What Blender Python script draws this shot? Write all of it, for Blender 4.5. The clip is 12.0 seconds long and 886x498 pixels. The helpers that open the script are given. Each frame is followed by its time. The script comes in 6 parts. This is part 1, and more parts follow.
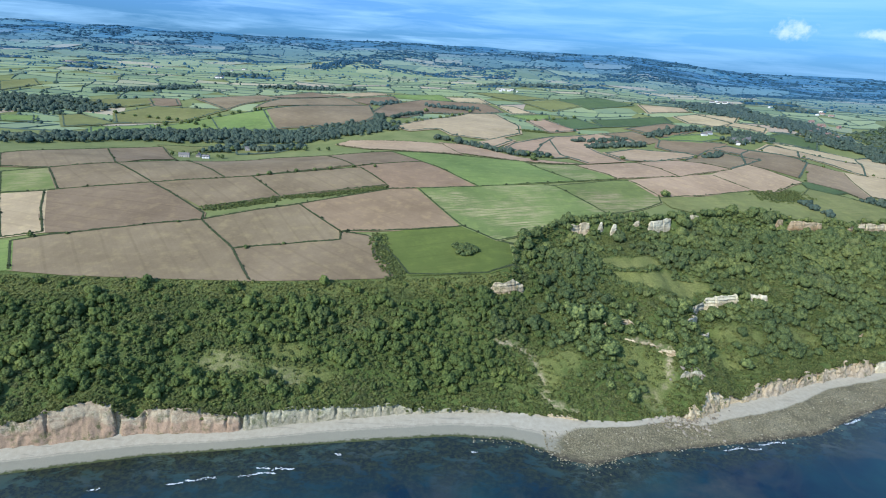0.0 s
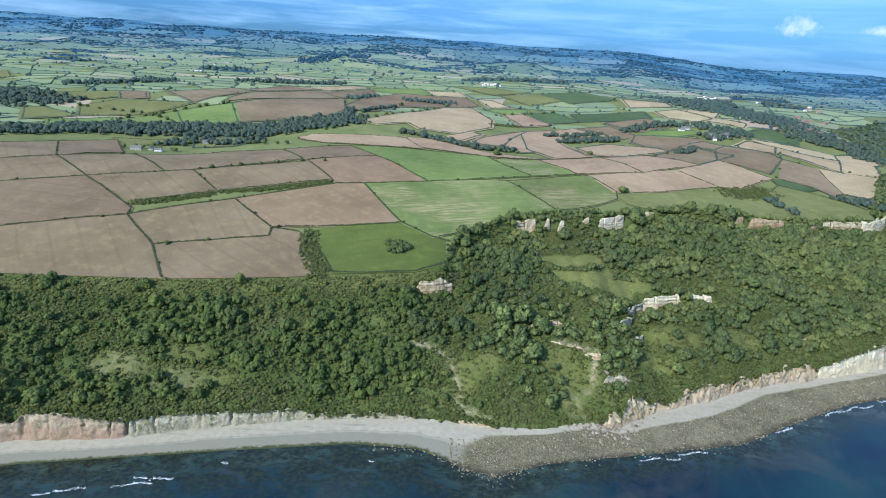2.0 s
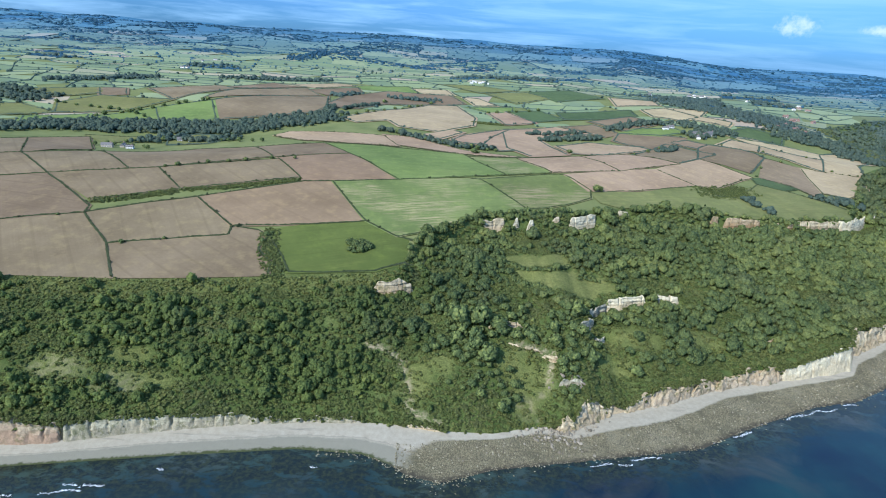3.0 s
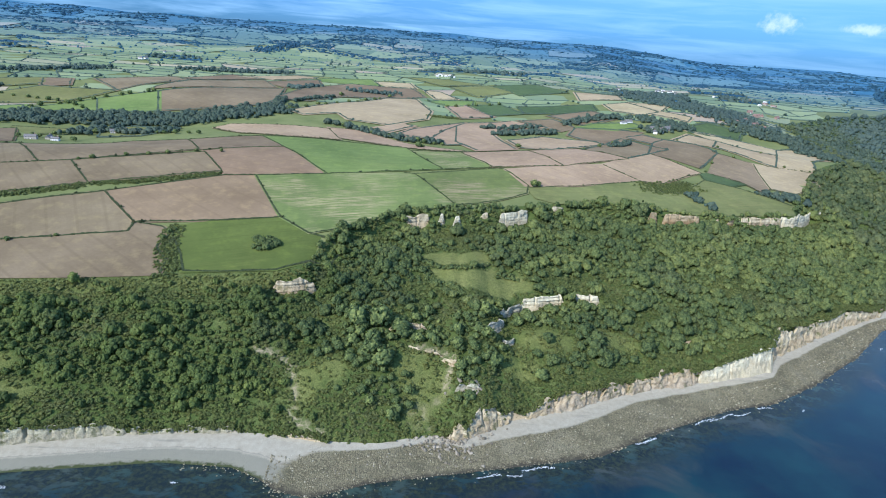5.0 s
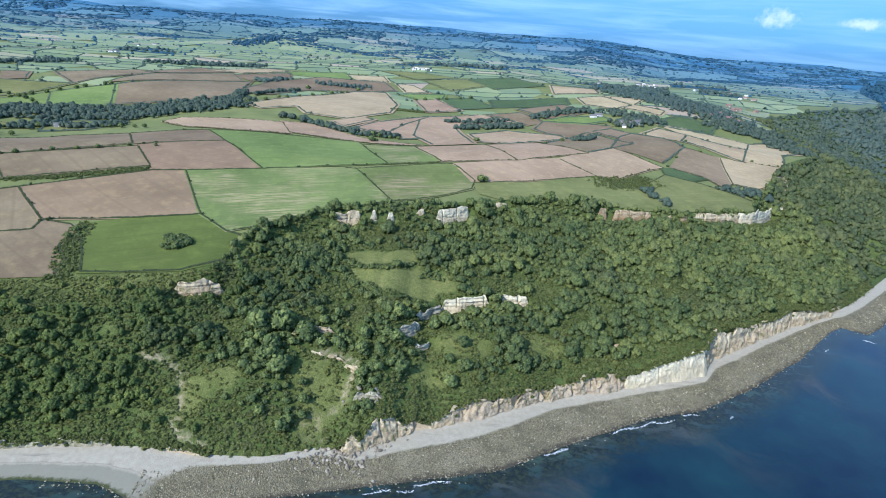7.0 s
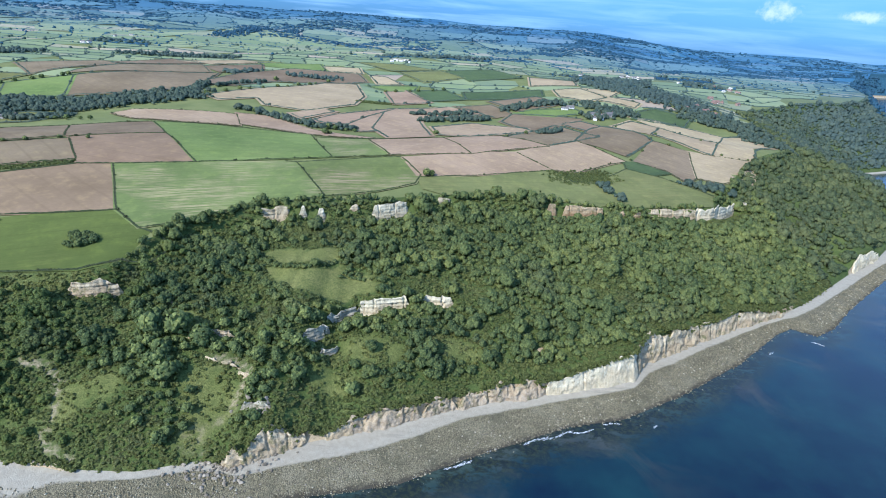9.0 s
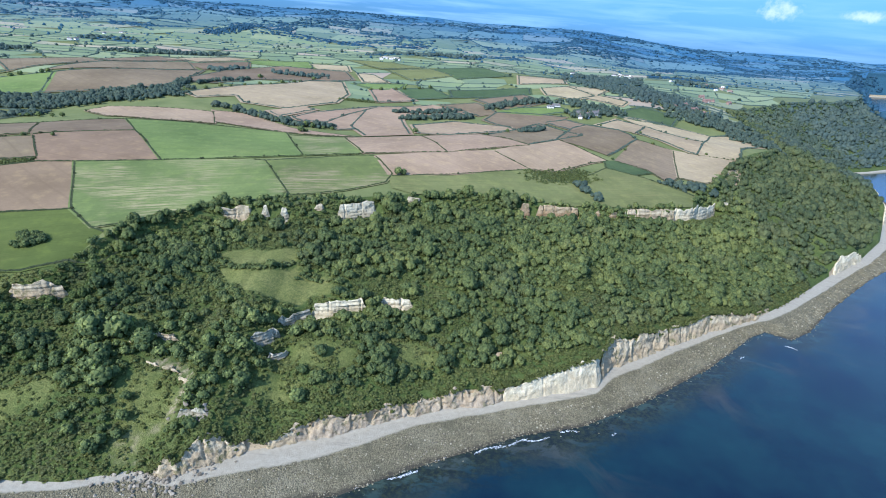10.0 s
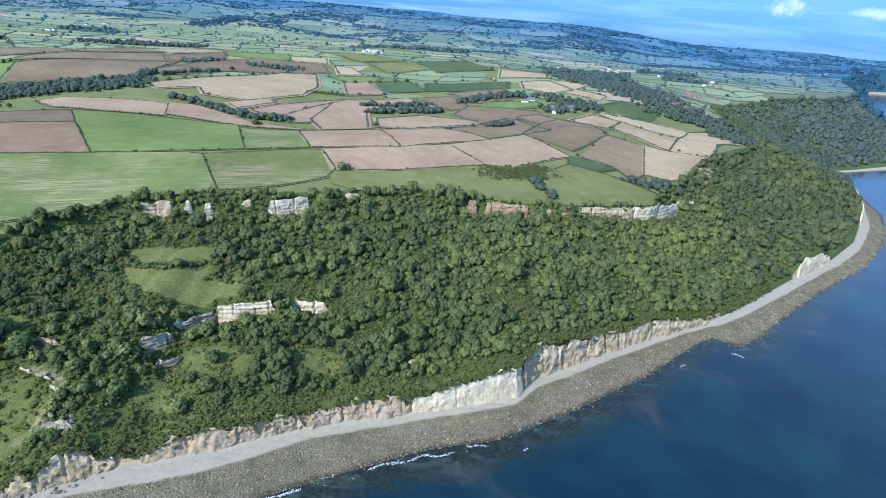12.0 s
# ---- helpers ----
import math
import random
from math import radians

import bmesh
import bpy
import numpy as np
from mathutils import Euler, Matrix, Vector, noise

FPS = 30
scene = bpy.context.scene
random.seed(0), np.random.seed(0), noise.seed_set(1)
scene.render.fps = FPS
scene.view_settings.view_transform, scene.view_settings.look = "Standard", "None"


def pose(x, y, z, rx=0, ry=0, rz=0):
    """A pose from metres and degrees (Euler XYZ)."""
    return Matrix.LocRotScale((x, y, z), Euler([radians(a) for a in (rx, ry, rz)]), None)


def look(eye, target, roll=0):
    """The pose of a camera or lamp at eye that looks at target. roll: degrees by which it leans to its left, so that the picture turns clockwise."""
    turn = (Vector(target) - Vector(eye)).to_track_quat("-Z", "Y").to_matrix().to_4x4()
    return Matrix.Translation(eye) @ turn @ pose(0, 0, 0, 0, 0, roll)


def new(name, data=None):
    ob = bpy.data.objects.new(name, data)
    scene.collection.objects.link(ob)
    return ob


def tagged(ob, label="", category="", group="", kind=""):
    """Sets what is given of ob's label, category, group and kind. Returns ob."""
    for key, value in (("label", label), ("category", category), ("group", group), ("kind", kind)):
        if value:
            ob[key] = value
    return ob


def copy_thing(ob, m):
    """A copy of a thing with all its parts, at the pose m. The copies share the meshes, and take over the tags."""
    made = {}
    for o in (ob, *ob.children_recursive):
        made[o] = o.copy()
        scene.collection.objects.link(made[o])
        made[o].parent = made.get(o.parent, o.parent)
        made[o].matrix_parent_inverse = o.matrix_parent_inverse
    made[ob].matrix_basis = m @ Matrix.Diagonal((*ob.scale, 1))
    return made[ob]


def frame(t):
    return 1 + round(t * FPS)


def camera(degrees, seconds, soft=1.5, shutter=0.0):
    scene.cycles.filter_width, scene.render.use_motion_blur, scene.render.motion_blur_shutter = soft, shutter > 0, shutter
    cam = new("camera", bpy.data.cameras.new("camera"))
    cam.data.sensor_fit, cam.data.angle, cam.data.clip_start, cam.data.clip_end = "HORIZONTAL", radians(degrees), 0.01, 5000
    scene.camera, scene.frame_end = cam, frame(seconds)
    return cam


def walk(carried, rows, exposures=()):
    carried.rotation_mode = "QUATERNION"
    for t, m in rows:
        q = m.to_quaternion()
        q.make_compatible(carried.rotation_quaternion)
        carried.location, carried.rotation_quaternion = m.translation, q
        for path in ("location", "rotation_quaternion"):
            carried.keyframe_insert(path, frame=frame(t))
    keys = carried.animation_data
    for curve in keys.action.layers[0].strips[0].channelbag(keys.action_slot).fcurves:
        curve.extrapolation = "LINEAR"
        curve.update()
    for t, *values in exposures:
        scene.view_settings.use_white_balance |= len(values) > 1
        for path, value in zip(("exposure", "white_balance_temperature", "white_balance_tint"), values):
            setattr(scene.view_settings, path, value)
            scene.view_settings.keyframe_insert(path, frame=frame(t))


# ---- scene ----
cam = camera(77.0, 12.0, 1.0)
PATH = [
    (0, (-8.075, -1.474, 253.645), (-8.019, 0.407, 252.967), 3.4),
    (0.5, (8.667, 3.232, 253.172), (8.72, 5.112, 252.492), 3.4),
    (1, (25.826, 8.436, 252.593), (25.876, 10.315, 251.909), 3.5),
    (1.5, (42.503, 13.167, 251.916), (42.551, 15.045, 251.229), 3.5),
    (2, (59.538, 18.34, 251.411), (59.586, 20.215, 250.719), 3.6),
    (2.5, (76.449, 23.121, 250.978), (76.499, 24.995, 250.283), 3.7),
    (3, (92.999, 27.928, 250.864), (93.055, 29.802, 250.167), 3.8),
    (5, (160.222, 48.85, 249.135), (160.326, 50.717, 248.425), 4.3),
    (5.5, (176.649, 54.032, 249.149), (176.764, 55.895, 248.431), 4.4),
    (6, (193.533, 59.188, 248.748), (193.652, 61.052, 248.031), 4.4),
    (6.5, (209.775, 64.659, 248.034), (209.891, 66.522, 247.316), 4.3),
    (7, (226.193, 69.907, 247.651), (226.306, 71.768, 246.926), 4.3),
    (9, (290.976, 91.417, 246.836), (291.092, 93.269, 246.09), 4.4),
    (9.5, (307.961, 96.879, 246.26), (308.075, 98.731, 245.514), 4.4),
    (10, (323.883, 102.545, 246.076), (323.998, 104.396, 245.326), 4.5),
    (10.5, (340.34, 108.409, 245.502), (340.454, 110.258, 244.75), 4.5),
    (11, (356.41, 113.978, 245.059), (356.52, 115.827, 244.304), 4.7),
    (11.5, (372.443, 119.703, 244.998), (372.551, 121.548, 244.234), 4.8),
    (12, (389.067, 125.416, 244.565), (389.17, 127.261, 243.799), 4.8),
]
walk(cam, [(t, look(eye, target, roll)) for t, eye, target, roll in PATH], [(0, 0.47, 5860, 10), (12, 0.60, 5590, 15)])

# ---- world, sun, exposure ----
SUN_AZIMUTH, SUN_HEIGHT = -138.0, 38.0          # degrees east of north (+y), degrees above the horizon


def sky():
    world = bpy.data.worlds.new("sky")
    scene.world = world
    world.use_nodes = True
    n, link = world.node_tree.nodes, world.node_tree.links.new
    n.clear()

    def node(kind, **values):
        made = n.new("ShaderNode" + kind)
        for key, value in values.items():
            made.inputs[key].default_value = value
        return made

    def maths(op, a, b=0.0):
        made = n.new("ShaderNodeMath")
        made.operation = op
        for k, v in enumerate((a, b)):
            if isinstance(v, (int, float)):
                made.inputs[k].default_value = v
            else:
                link(v, made.inputs[k])
        return made.outputs[0]

    air = n.new("ShaderNodeTexSky")
    air.sky_type, air.sun_disc = "NISHITA", False
    air.sun_elevation, air.sun_rotation = radians(SUN_HEIGHT), radians(SUN_AZIMUTH % 360)
    air.air_density, air.dust_density, air.ozone_density, air.altitude = 1.0, 0.35, 3.0, 200
    where = n.new("ShaderNodeTexCoord")
    split = n.new("ShaderNodeSeparateXYZ")
    link(where.outputs["Generated"], split.inputs[0])
    # stratus: long streaks low over the horizon, with broader veils above them
    flat = node("Mapping")
    flat.inputs["Scale"].default_value = (2.2, 2.2, 26.0)
    link(where.outputs["Generated"], flat.inputs[0])
    streak = node("TexNoise", Scale=2.4, Detail=7.0, Roughness=0.58, Distortion=0.4)
    link(flat.outputs[0], streak.inputs["Vector"])
    cover = n.new("ShaderNodeValToRGB")
    cover.color_ramp.elements[0].position, cover.color_ramp.elements[1].position = 0.42, 0.68
    link(streak.outputs[0], cover.inputs[0])
    # the veil thins out towards the east
    thin = n.new("ShaderNodeMapRange")
    thin.inputs["From Min"].default_value, thin.inputs["From Max"].default_value = -0.1, 0.6
    thin.inputs["To Min"].default_value, thin.inputs["To Max"].default_value = 0.62, 0.36
    link(split.outputs[0], thin.inputs[0])
    lift = maths("MULTIPLY", cover.outputs[0], thin.outputs[0])
    # clear sea air: deeper blue low down
    rise = n.new("ShaderNodeMapRange")
    rise.interpolation_type = "SMOOTHSTEP"
    rise.inputs["From Min"].default_value, rise.inputs["From Max"].default_value = 0.0, 0.45
    link(split.outputs[2], rise.inputs[0])
    hue = n.new("ShaderNodeMixRGB")
    hue.inputs[1].default_value, hue.inputs[2].default_value = (0.082, 0.200, 0.445, 1), (1.15, 1.2, 1.2, 1)
    link(rise.outputs[0], hue.inputs[0])
    blue = n.new("ShaderNodeMixRGB")
    blue.blend_type = "MULTIPLY"
    blue.inputs[0].default_value = 1.0
    link(air.outputs[0], blue.inputs[1])
    link(hue.outputs[0], blue.inputs[2])
    veil = n.new("ShaderNodeMixRGB")
    veil.inputs[2].default_value = (1.75, 2.95, 4.3, 1)
    link(lift, veil.inputs[0])
    link(blue.outputs[0], veil.inputs[1])
    last = veil.outputs[0]
    # fair-weather cumulus, two small heaps standing over the eastern hills
    puffs = node("TexNoise", Scale=95.0, Detail=5.0, Roughness=0.6)
    link(where.outputs["Generated"], puffs.inputs["Vector"])
    for azimuth, height, wide, tall in ((30.9, 3.0, 0.030, 0.0165), (36.9, 2.85, 0.030, 0.0085)):
        a, e = radians(azimuth), radians(height)
        along_x = maths("SUBTRACT", maths("MULTIPLY", split.outputs[0], math.cos(a)), maths("MULTIPLY", split.outputs[1], math.sin(a)))
        up = maths("SUBTRACT", split.outputs[2], math.sin(e))
        ahead = maths("GREATER_THAN", split.outputs[1], 0.0)
        off = maths("ADD", maths("POWER", maths("ABSOLUTE", maths("DIVIDE", along_x, wide)), 2.0), maths("POWER", maths("ABSOLUTE", maths("DIVIDE", up, tall)), 2.0))
        ragged = maths("ADD", maths("SUBTRACT", 1.0, off), maths("MULTIPLY", maths("SUBTRACT", puffs.outputs[0], 0.5), 2.6))
        full = n.new("ShaderNodeMapRange")
        full.interpolation_type = "SMOOTHSTEP"
        full.inputs["From Min"].default_value, full.inputs["From Max"].default_value = -0.1, 1.5
        link(ragged, full.inputs[0])
        heap = n.new("ShaderNodeMixRGB")
        heap.inputs[2].default_value = (2.8, 3.5, 4.3, 1)
        link(maths("MULTIPLY", full.outputs[0], maths("MULTIPLY", ahead, 0.85)), heap.inputs[0])
        link(last, heap.inputs[1])
        last = heap.outputs[0]
    back, out = n.new("ShaderNodeBackground"), n.new("ShaderNodeOutputWorld")
    back.inputs["Strength"].default_value = 0.205
    link(last, back.inputs[0])
    link(back.outputs[0], out.inputs[0])


sky()
lamp = bpy.data.lights.new("sun", "SUN")
lamp.energy, lamp.angle, lamp.color = 4.15, radians(0.6), (1.0, 0.93, 0.82)
sun = new("sun", lamp)
_a, _e = radians(SUN_AZIMUTH), radians(SUN_HEIGHT)
sun.matrix_world = look((0, 0, 900), Vector((0, 0, 900)) - Vector((math.sin(_a) * math.cos(_e), math.cos(_a) * math.cos(_e), math.sin(_e))))


# ---- materials ----
class Surface:
    """A small builder for one procedural material."""

    def __init__(self, name, roughness=0.9, specular=0.2):
        self.material = bpy.data.materials.new(name)
        self.material.use_nodes = True
        self.tree = self.material.node_tree
        self.shader = self.tree.nodes["Principled BSDF"]
        self.shader.inputs["Roughness"].default_value = roughness
        self.shader.inputs["Specular IOR Level"].default_value = specular
        self.place = self.tree.nodes.new("ShaderNodeTexCoord").outputs["Object"]

    def link(self, a, b):
        self.tree.links.new(a, b)

    def add(self, kind):
        return self.tree.nodes.new("ShaderNode" + kind)

    def spread(self, scale, rotation=(0, 0, 0), source=None):
        made = self.add("Mapping")
        made.inputs["Scale"].default_value, made.inputs["Rotation"].default_value = scale, rotation
        self.link(source or self.place, made.inputs[0])
        return made.outputs[0]

    def noise(self, scale, detail=4.0, rough=0.55, vector=None, distort=0.0):
        made = self.add("TexNoise")
        for key, value in (("Scale", scale), ("Detail", detail), ("Roughness", rough), ("Distortion", distort)):
            made.inputs[key].default_value = value
        self.link(vector or self.place, made.inputs["Vector"])
        return made.outputs[0]

    def ramp(self, fac, *stops):
        made = self.add("ValToRGB")
        elements = made.color_ramp.elements
        while len(elements) < len(stops):
            elements.new(0.5)
        for element, (at, colour) in zip(elements, stops):
            element.position = at
            element.color = (*colour, 1) if isinstance(colour, tuple) else (colour, colour, colour, 1)
        self.link(fac, made.inputs[0])
        return made.outputs[0]

    def mix(self, fac, a, b, blend="MIX"):
        made = self.add("MixRGB")
        made.blend_type = blend
        for k, v in enumerate((fac, a, b)):
            if isinstance(v, tuple):
                made.inputs[k].default_value = (*v, 1)
            elif isinstance(v, (int, float)):
                made.inputs[k].default_value = v
            else:
                self.link(v, made.inputs[k])
        return made.outputs[0]

    def maths(self, op, a, b=0.0):
        made = self.add("Math")
        made.operation = op
        for k, v in enumerate((a, b)):
            if isinstance(v, (int, float)):
                made.inputs[k].default_value = v
            else:
                self.link(v, made.inputs[k])
        return made.outputs[0]

    def attribute(self, name):
        made = self.add("Attribute")
        made.attribute_name = name
        return made.outputs["Fac"]

    def random(self):
        return self.add("ObjectInfo").outputs["Random"]

    def colour(self, value):
        if isinstance(value, tuple):
            self.shader.inputs["Base Color"].default_value = (*value, 1)
        else:
            self.link(value, self.shader.inputs["Base Color"])
        return self

    def bump(self, height, distance, strength=1.0):
        made = self.add("Bump")
        made.inputs["Strength"].default_value, made.inputs["Distance"].default_value = strength, distance
        self.link(height, made.inputs["Height"])
        self.link(made.outputs[0], self.shader.inputs["Normal"])
        return self.material


def field_surface(name, low, high, lines, streaks=None, sown=0.0):
    """Farmed ground: patchy soil or sward, drill lines and tramlines in the field's own direction, and pale streaks."""
    s = Surface(name, 0.95, 0.1)
    turned = s.add("VectorRotate")
    turned.rotation_type = "Z_AXIS"
    s.link(s.place, turned.inputs["Vector"])
    s.link(s.maths("ADD", s.maths("MULTIPLY", s.random(), 0.0 if streaks else 0.9), -0.32 if streaks else 0.15), turned.inputs["Angle"])
    way = turned.outputs[0]
    patch = s.noise(0.012, 5, 0.6)
    fine = s.noise(0.35, 6, 0.7)
    c = s.mix(s.ramp(patch, (0.32, 0.0), (0.68, 1.0)), tuple(0.83 * v for v in low), high)
    c = s.mix(s.ramp(fine, (0.3, 0.0), (0.75, 0.32)), c, tuple(0.55 * v for v in low))
    mottle = s.noise(0.085, 6, 0.68)
    c = s.mix(s.ramp(mottle, (0.50, 0.0), (0.72, 0.55)), c, tuple(1.22 * v for v in high[:2]) + (high[2],))
    drill = s.noise(1.0, 3, 0.6, s.spread((0.02, 0.45, 0.02), source=way))
    c = s.mix(s.ramp(drill, (0.36, 0.5 * lines), (0.62, 0.0)), c, tuple(0.6 * v for v in low))
    rows = s.add("TexWave")
    rows.bands_direction, rows.wave_profile = "Y", "SIN"
    rows.inputs["Scale"].default_value, rows.inputs["Distortion"].default_value, rows.inputs["Detail"].default_value = 0.0135, 0.25, 1.0
    s.link(way, rows.inputs["Vector"])
    c = s.mix(s.ramp(rows.outputs["Fac"], (0.955, 0.0), (0.99, 0.5 * lines + 0.12)), c, tuple(0.62 * v for v in low))
    if streaks:
        tint, amount = streaks
        strip = s.noise(1.0, 6, 0.72, s.spread((0.028, 0.75, 0.02), source=way))
        c = s.mix(s.maths("MULTIPLY", s.ramp(strip, (0.47, 0.0), (0.60, amount)), s.ramp(s.noise(0.014, 3), (0.46, 0.0), (0.60, 1.0))), c, tint)
    tone = s.add("HueSaturation")
    s.link(s.maths("ADD", s.maths("MULTIPLY", s.random(), 0.12), 0.97), tone.inputs["Value"])
    s.link(s.maths("ADD", s.maths("MULTIPLY", s.random(), 0.012), 0.494), tone.inputs["Hue"])
    s.link(c, tone.inputs["Color"])
    s.colour(tone.outputs[0])
    return s.bump(s.mix(0.5, fine, drill), 0.5, 0.5)


FIELDS = {
    "plough": field_surface("ploughed_soil", (0.172, 0.126, 0.072), (0.226, 0.171, 0.102), 0.22),
    "earth": field_surface("red_earth", (0.222, 0.155, 0.089), (0.275, 0.195, 0.116), 0.16),
    "pink": field_surface("pale_red_earth", (0.303, 0.212, 0.128), (0.366, 0.262, 0.164), 0.12),
    "umber": field_surface("dark_umber_soil", (0.215, 0.160, 0.096), (0.272, 0.204, 0.124), 0.40),
    "straw": field_surface("cut_straw", (0.345, 0.268, 0.150), (0.425, 0.336, 0.196), 0.22),
    "meadow": field_surface("green_sward", (0.130, 0.184, 0.052), (0.172, 0.226, 0.068), 0.20, ((0.220, 0.225, 0.086), 0.30)),
    "lea": field_surface("deep_green_sward", (0.082, 0.108, 0.026), (0.112, 0.136, 0.034), 0.08, ((0.165, 0.160, 0.050), 0.25)),
    "grass": field_surface("dark_sward", (0.062, 0.098, 0.040), (0.090, 0.126, 0.050), 0.10),
    "pasture": field_surface("olive_pasture", (0.136, 0.146, 0.050), (0.176, 0.182, 0.066), 0.08, ((0.240, 0.210, 0.080), 0.4)),
    "stubble": field_surface("sprouting_stubble", (0.124, 0.158, 0.050), (0.165, 0.196, 0.064), 0.14, ((0.370, 0.285, 0.165), 0.8)),
}


def foliage(name, dark, mid, light, grey=(0.150, 0.150, 0.100), fine=1.0, thinness=0.42):
    """Leaves: tone from plant to plant and in patches, grey-green thorn here and there; thin enough to let light through."""
    s = Surface(name, 0.75, 0.2)
    shade = s.mix(0.3, s.attribute("tint"), s.noise(0.035, 3))
    c = s.ramp(shade, (0.10, dark), (0.48, mid), (0.90, light))
    c = s.mix(s.ramp(s.noise(0.021, 4, 0.6), (0.54, 0.0), (0.66, 0.7)), c, s.mix(0.4, c, grey))
    sprays = s.noise(1.25, 4, 0.8)
    c = s.mix(s.ramp(sprays, (0.38, 0.75 * fine), (0.52, 0.0)), c, tuple(0.6 * v for v in dark))
    c = s.mix(s.ramp(sprays, (0.50, 0.0), (0.63, 0.75 * fine)), c, tuple(1.25 * v for v in light))
    s.colour(c)
    s.bump(sprays, fine, 0.8)
    thin, both = s.add("BsdfTranslucent"), s.add("MixShader")
    s.link(s.mix(1.0, c, (1.15, 1.2, 0.8), "MULTIPLY"), thin.inputs[0])
    both.inputs[0].default_value = thinness
    s.link(s.shader.outputs[0], both.inputs[1])
    s.link(thin.outputs[0], both.inputs[2])
    s.link(both.outputs[0], s.tree.nodes["Material Output"].inputs[0])
    return s.material


LEAVES = foliage("broadleaf", (0.062, 0.106, 0.045), (0.140, 0.191, 0.068), (0.304, 0.338, 0.104))
COAST_LEAVES = foliage("windswept_leaves", (0.076, 0.122, 0.038), (0.142, 0.195, 0.054), (0.276, 0.320, 0.088))
SCRUB = foliage("scrub_leaves", (0.086, 0.124, 0.040), (0.142, 0.178, 0.052), (0.262, 0.274, 0.084))
HEDGE = foliage("hedge_leaves", (0.050, 0.072, 0.034), (0.078, 0.102, 0.044), (0.122, 0.144, 0.060))
# Middle-distance leaves: paler and bluer, with light haze painted into the colour.
HAZED_MID_LEAVES = foliage("upland_leaves_hazed", (0.072, 0.118, 0.098), (0.118, 0.170, 0.128), (0.196, 0.240, 0.154), fine=0.6, thinness=0.5)
HEADLAND_LEAVES = foliage("headland_leaves", (0.064, 0.106, 0.058), (0.130, 0.176, 0.080), (0.246, 0.276, 0.112), thinness=0.5)
# Bay and point leaves: more haze in the colour, bluer farther off.
HAZED_BAY_LEAVES = foliage("bay_leaves_hazed", (0.090, 0.146, 0.140), (0.132, 0.194, 0.168), (0.196, 0.256, 0.194), (0.115, 0.150, 0.136), 0.5, 0.55)
HAZED_POINT_LEAVES = foliage("point_leaves_hazed", (0.078, 0.128, 0.100), (0.124, 0.180, 0.130), (0.200, 0.250, 0.156), thinness=0.5)
# Painted haze: blue tones for far foliage; extra thinness lifts its shade.
HAZED_FAR_LEAVES = foliage("far_leaves_hazed", (0.066, 0.172, 0.280), (0.080, 0.196, 0.302), (0.098, 0.220, 0.320), (0.057, 0.136, 0.215), 0.1, 0.65)


def bark():
    s = Surface("bark", 0.9)
    s.colour(s.ramp(s.noise(3.0, 5), (0.3, (0.05, 0.04, 0.03)), (0.7, (0.13, 0.11, 0.085))))
    return s.material


BARK = bark()


def slope_ground():
    s = Surface("rough_grass", 0.95, 0.1)
    big, mid, fine = s.noise(0.018, 5, 0.6), s.noise(0.12, 5, 0.6), s.noise(1.1, 5, 0.7)
    c = s.ramp(mid, (0.3, (0.076, 0.112, 0.034)), (0.5, (0.118, 0.152, 0.046)), (0.72, (0.180, 0.194, 0.066)))
    c = s.mix(s.ramp(big, (0.35, 0.0), (0.7, 0.55)), c, (0.055, 0.090, 0.018))
    tuft = s.noise(0.42, 6, 0.75)
    mown = s.mix(s.ramp(s.noise(0.07, 5, 0.65), (0.3, 0.0), (0.7, 1.0)), (0.180, 0.196, 0.054), (0.252, 0.246, 0.082))
    c = s.mix(s.attribute("lawn"), c, mown)
    # Dark specks: grain of the sward, with shade between tussocks painted in.
    c = s.mix(s.ramp(tuft, (0.40, 0.5), (0.56, 0.0)), c, (0.048, 0.070, 0.020))
    c = s.mix(s.ramp(fine, (0.38, 0.5), (0.58, 0.0)), c, (0.036, 0.054, 0.014))
    bare = s.maths("MULTIPLY", s.attribute("bare"), s.ramp(s.noise(0.25, 6, 0.7), (0.42, 0.0), (0.58, 1.0)))
    c = s.mix(bare, c, (0.38, 0.31, 0.20))
    # Far slopes are mixed towards blue: haze put into the grass colour.
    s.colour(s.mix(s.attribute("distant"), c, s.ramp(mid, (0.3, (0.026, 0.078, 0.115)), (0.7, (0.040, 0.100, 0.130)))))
    return s.bump(s.mix(0.4, fine, tuft), 1.6, 1.0)


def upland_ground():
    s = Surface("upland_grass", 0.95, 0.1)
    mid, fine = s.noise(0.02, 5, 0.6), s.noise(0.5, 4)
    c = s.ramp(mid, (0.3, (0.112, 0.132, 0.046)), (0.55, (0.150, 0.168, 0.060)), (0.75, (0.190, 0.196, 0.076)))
    # Aerial haze painted in: the grass turns blue as the distant mask rises.
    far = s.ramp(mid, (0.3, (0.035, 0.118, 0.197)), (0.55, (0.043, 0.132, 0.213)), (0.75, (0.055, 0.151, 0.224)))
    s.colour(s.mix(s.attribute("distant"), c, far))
    return s.bump(fine, 0.6, 0.5)


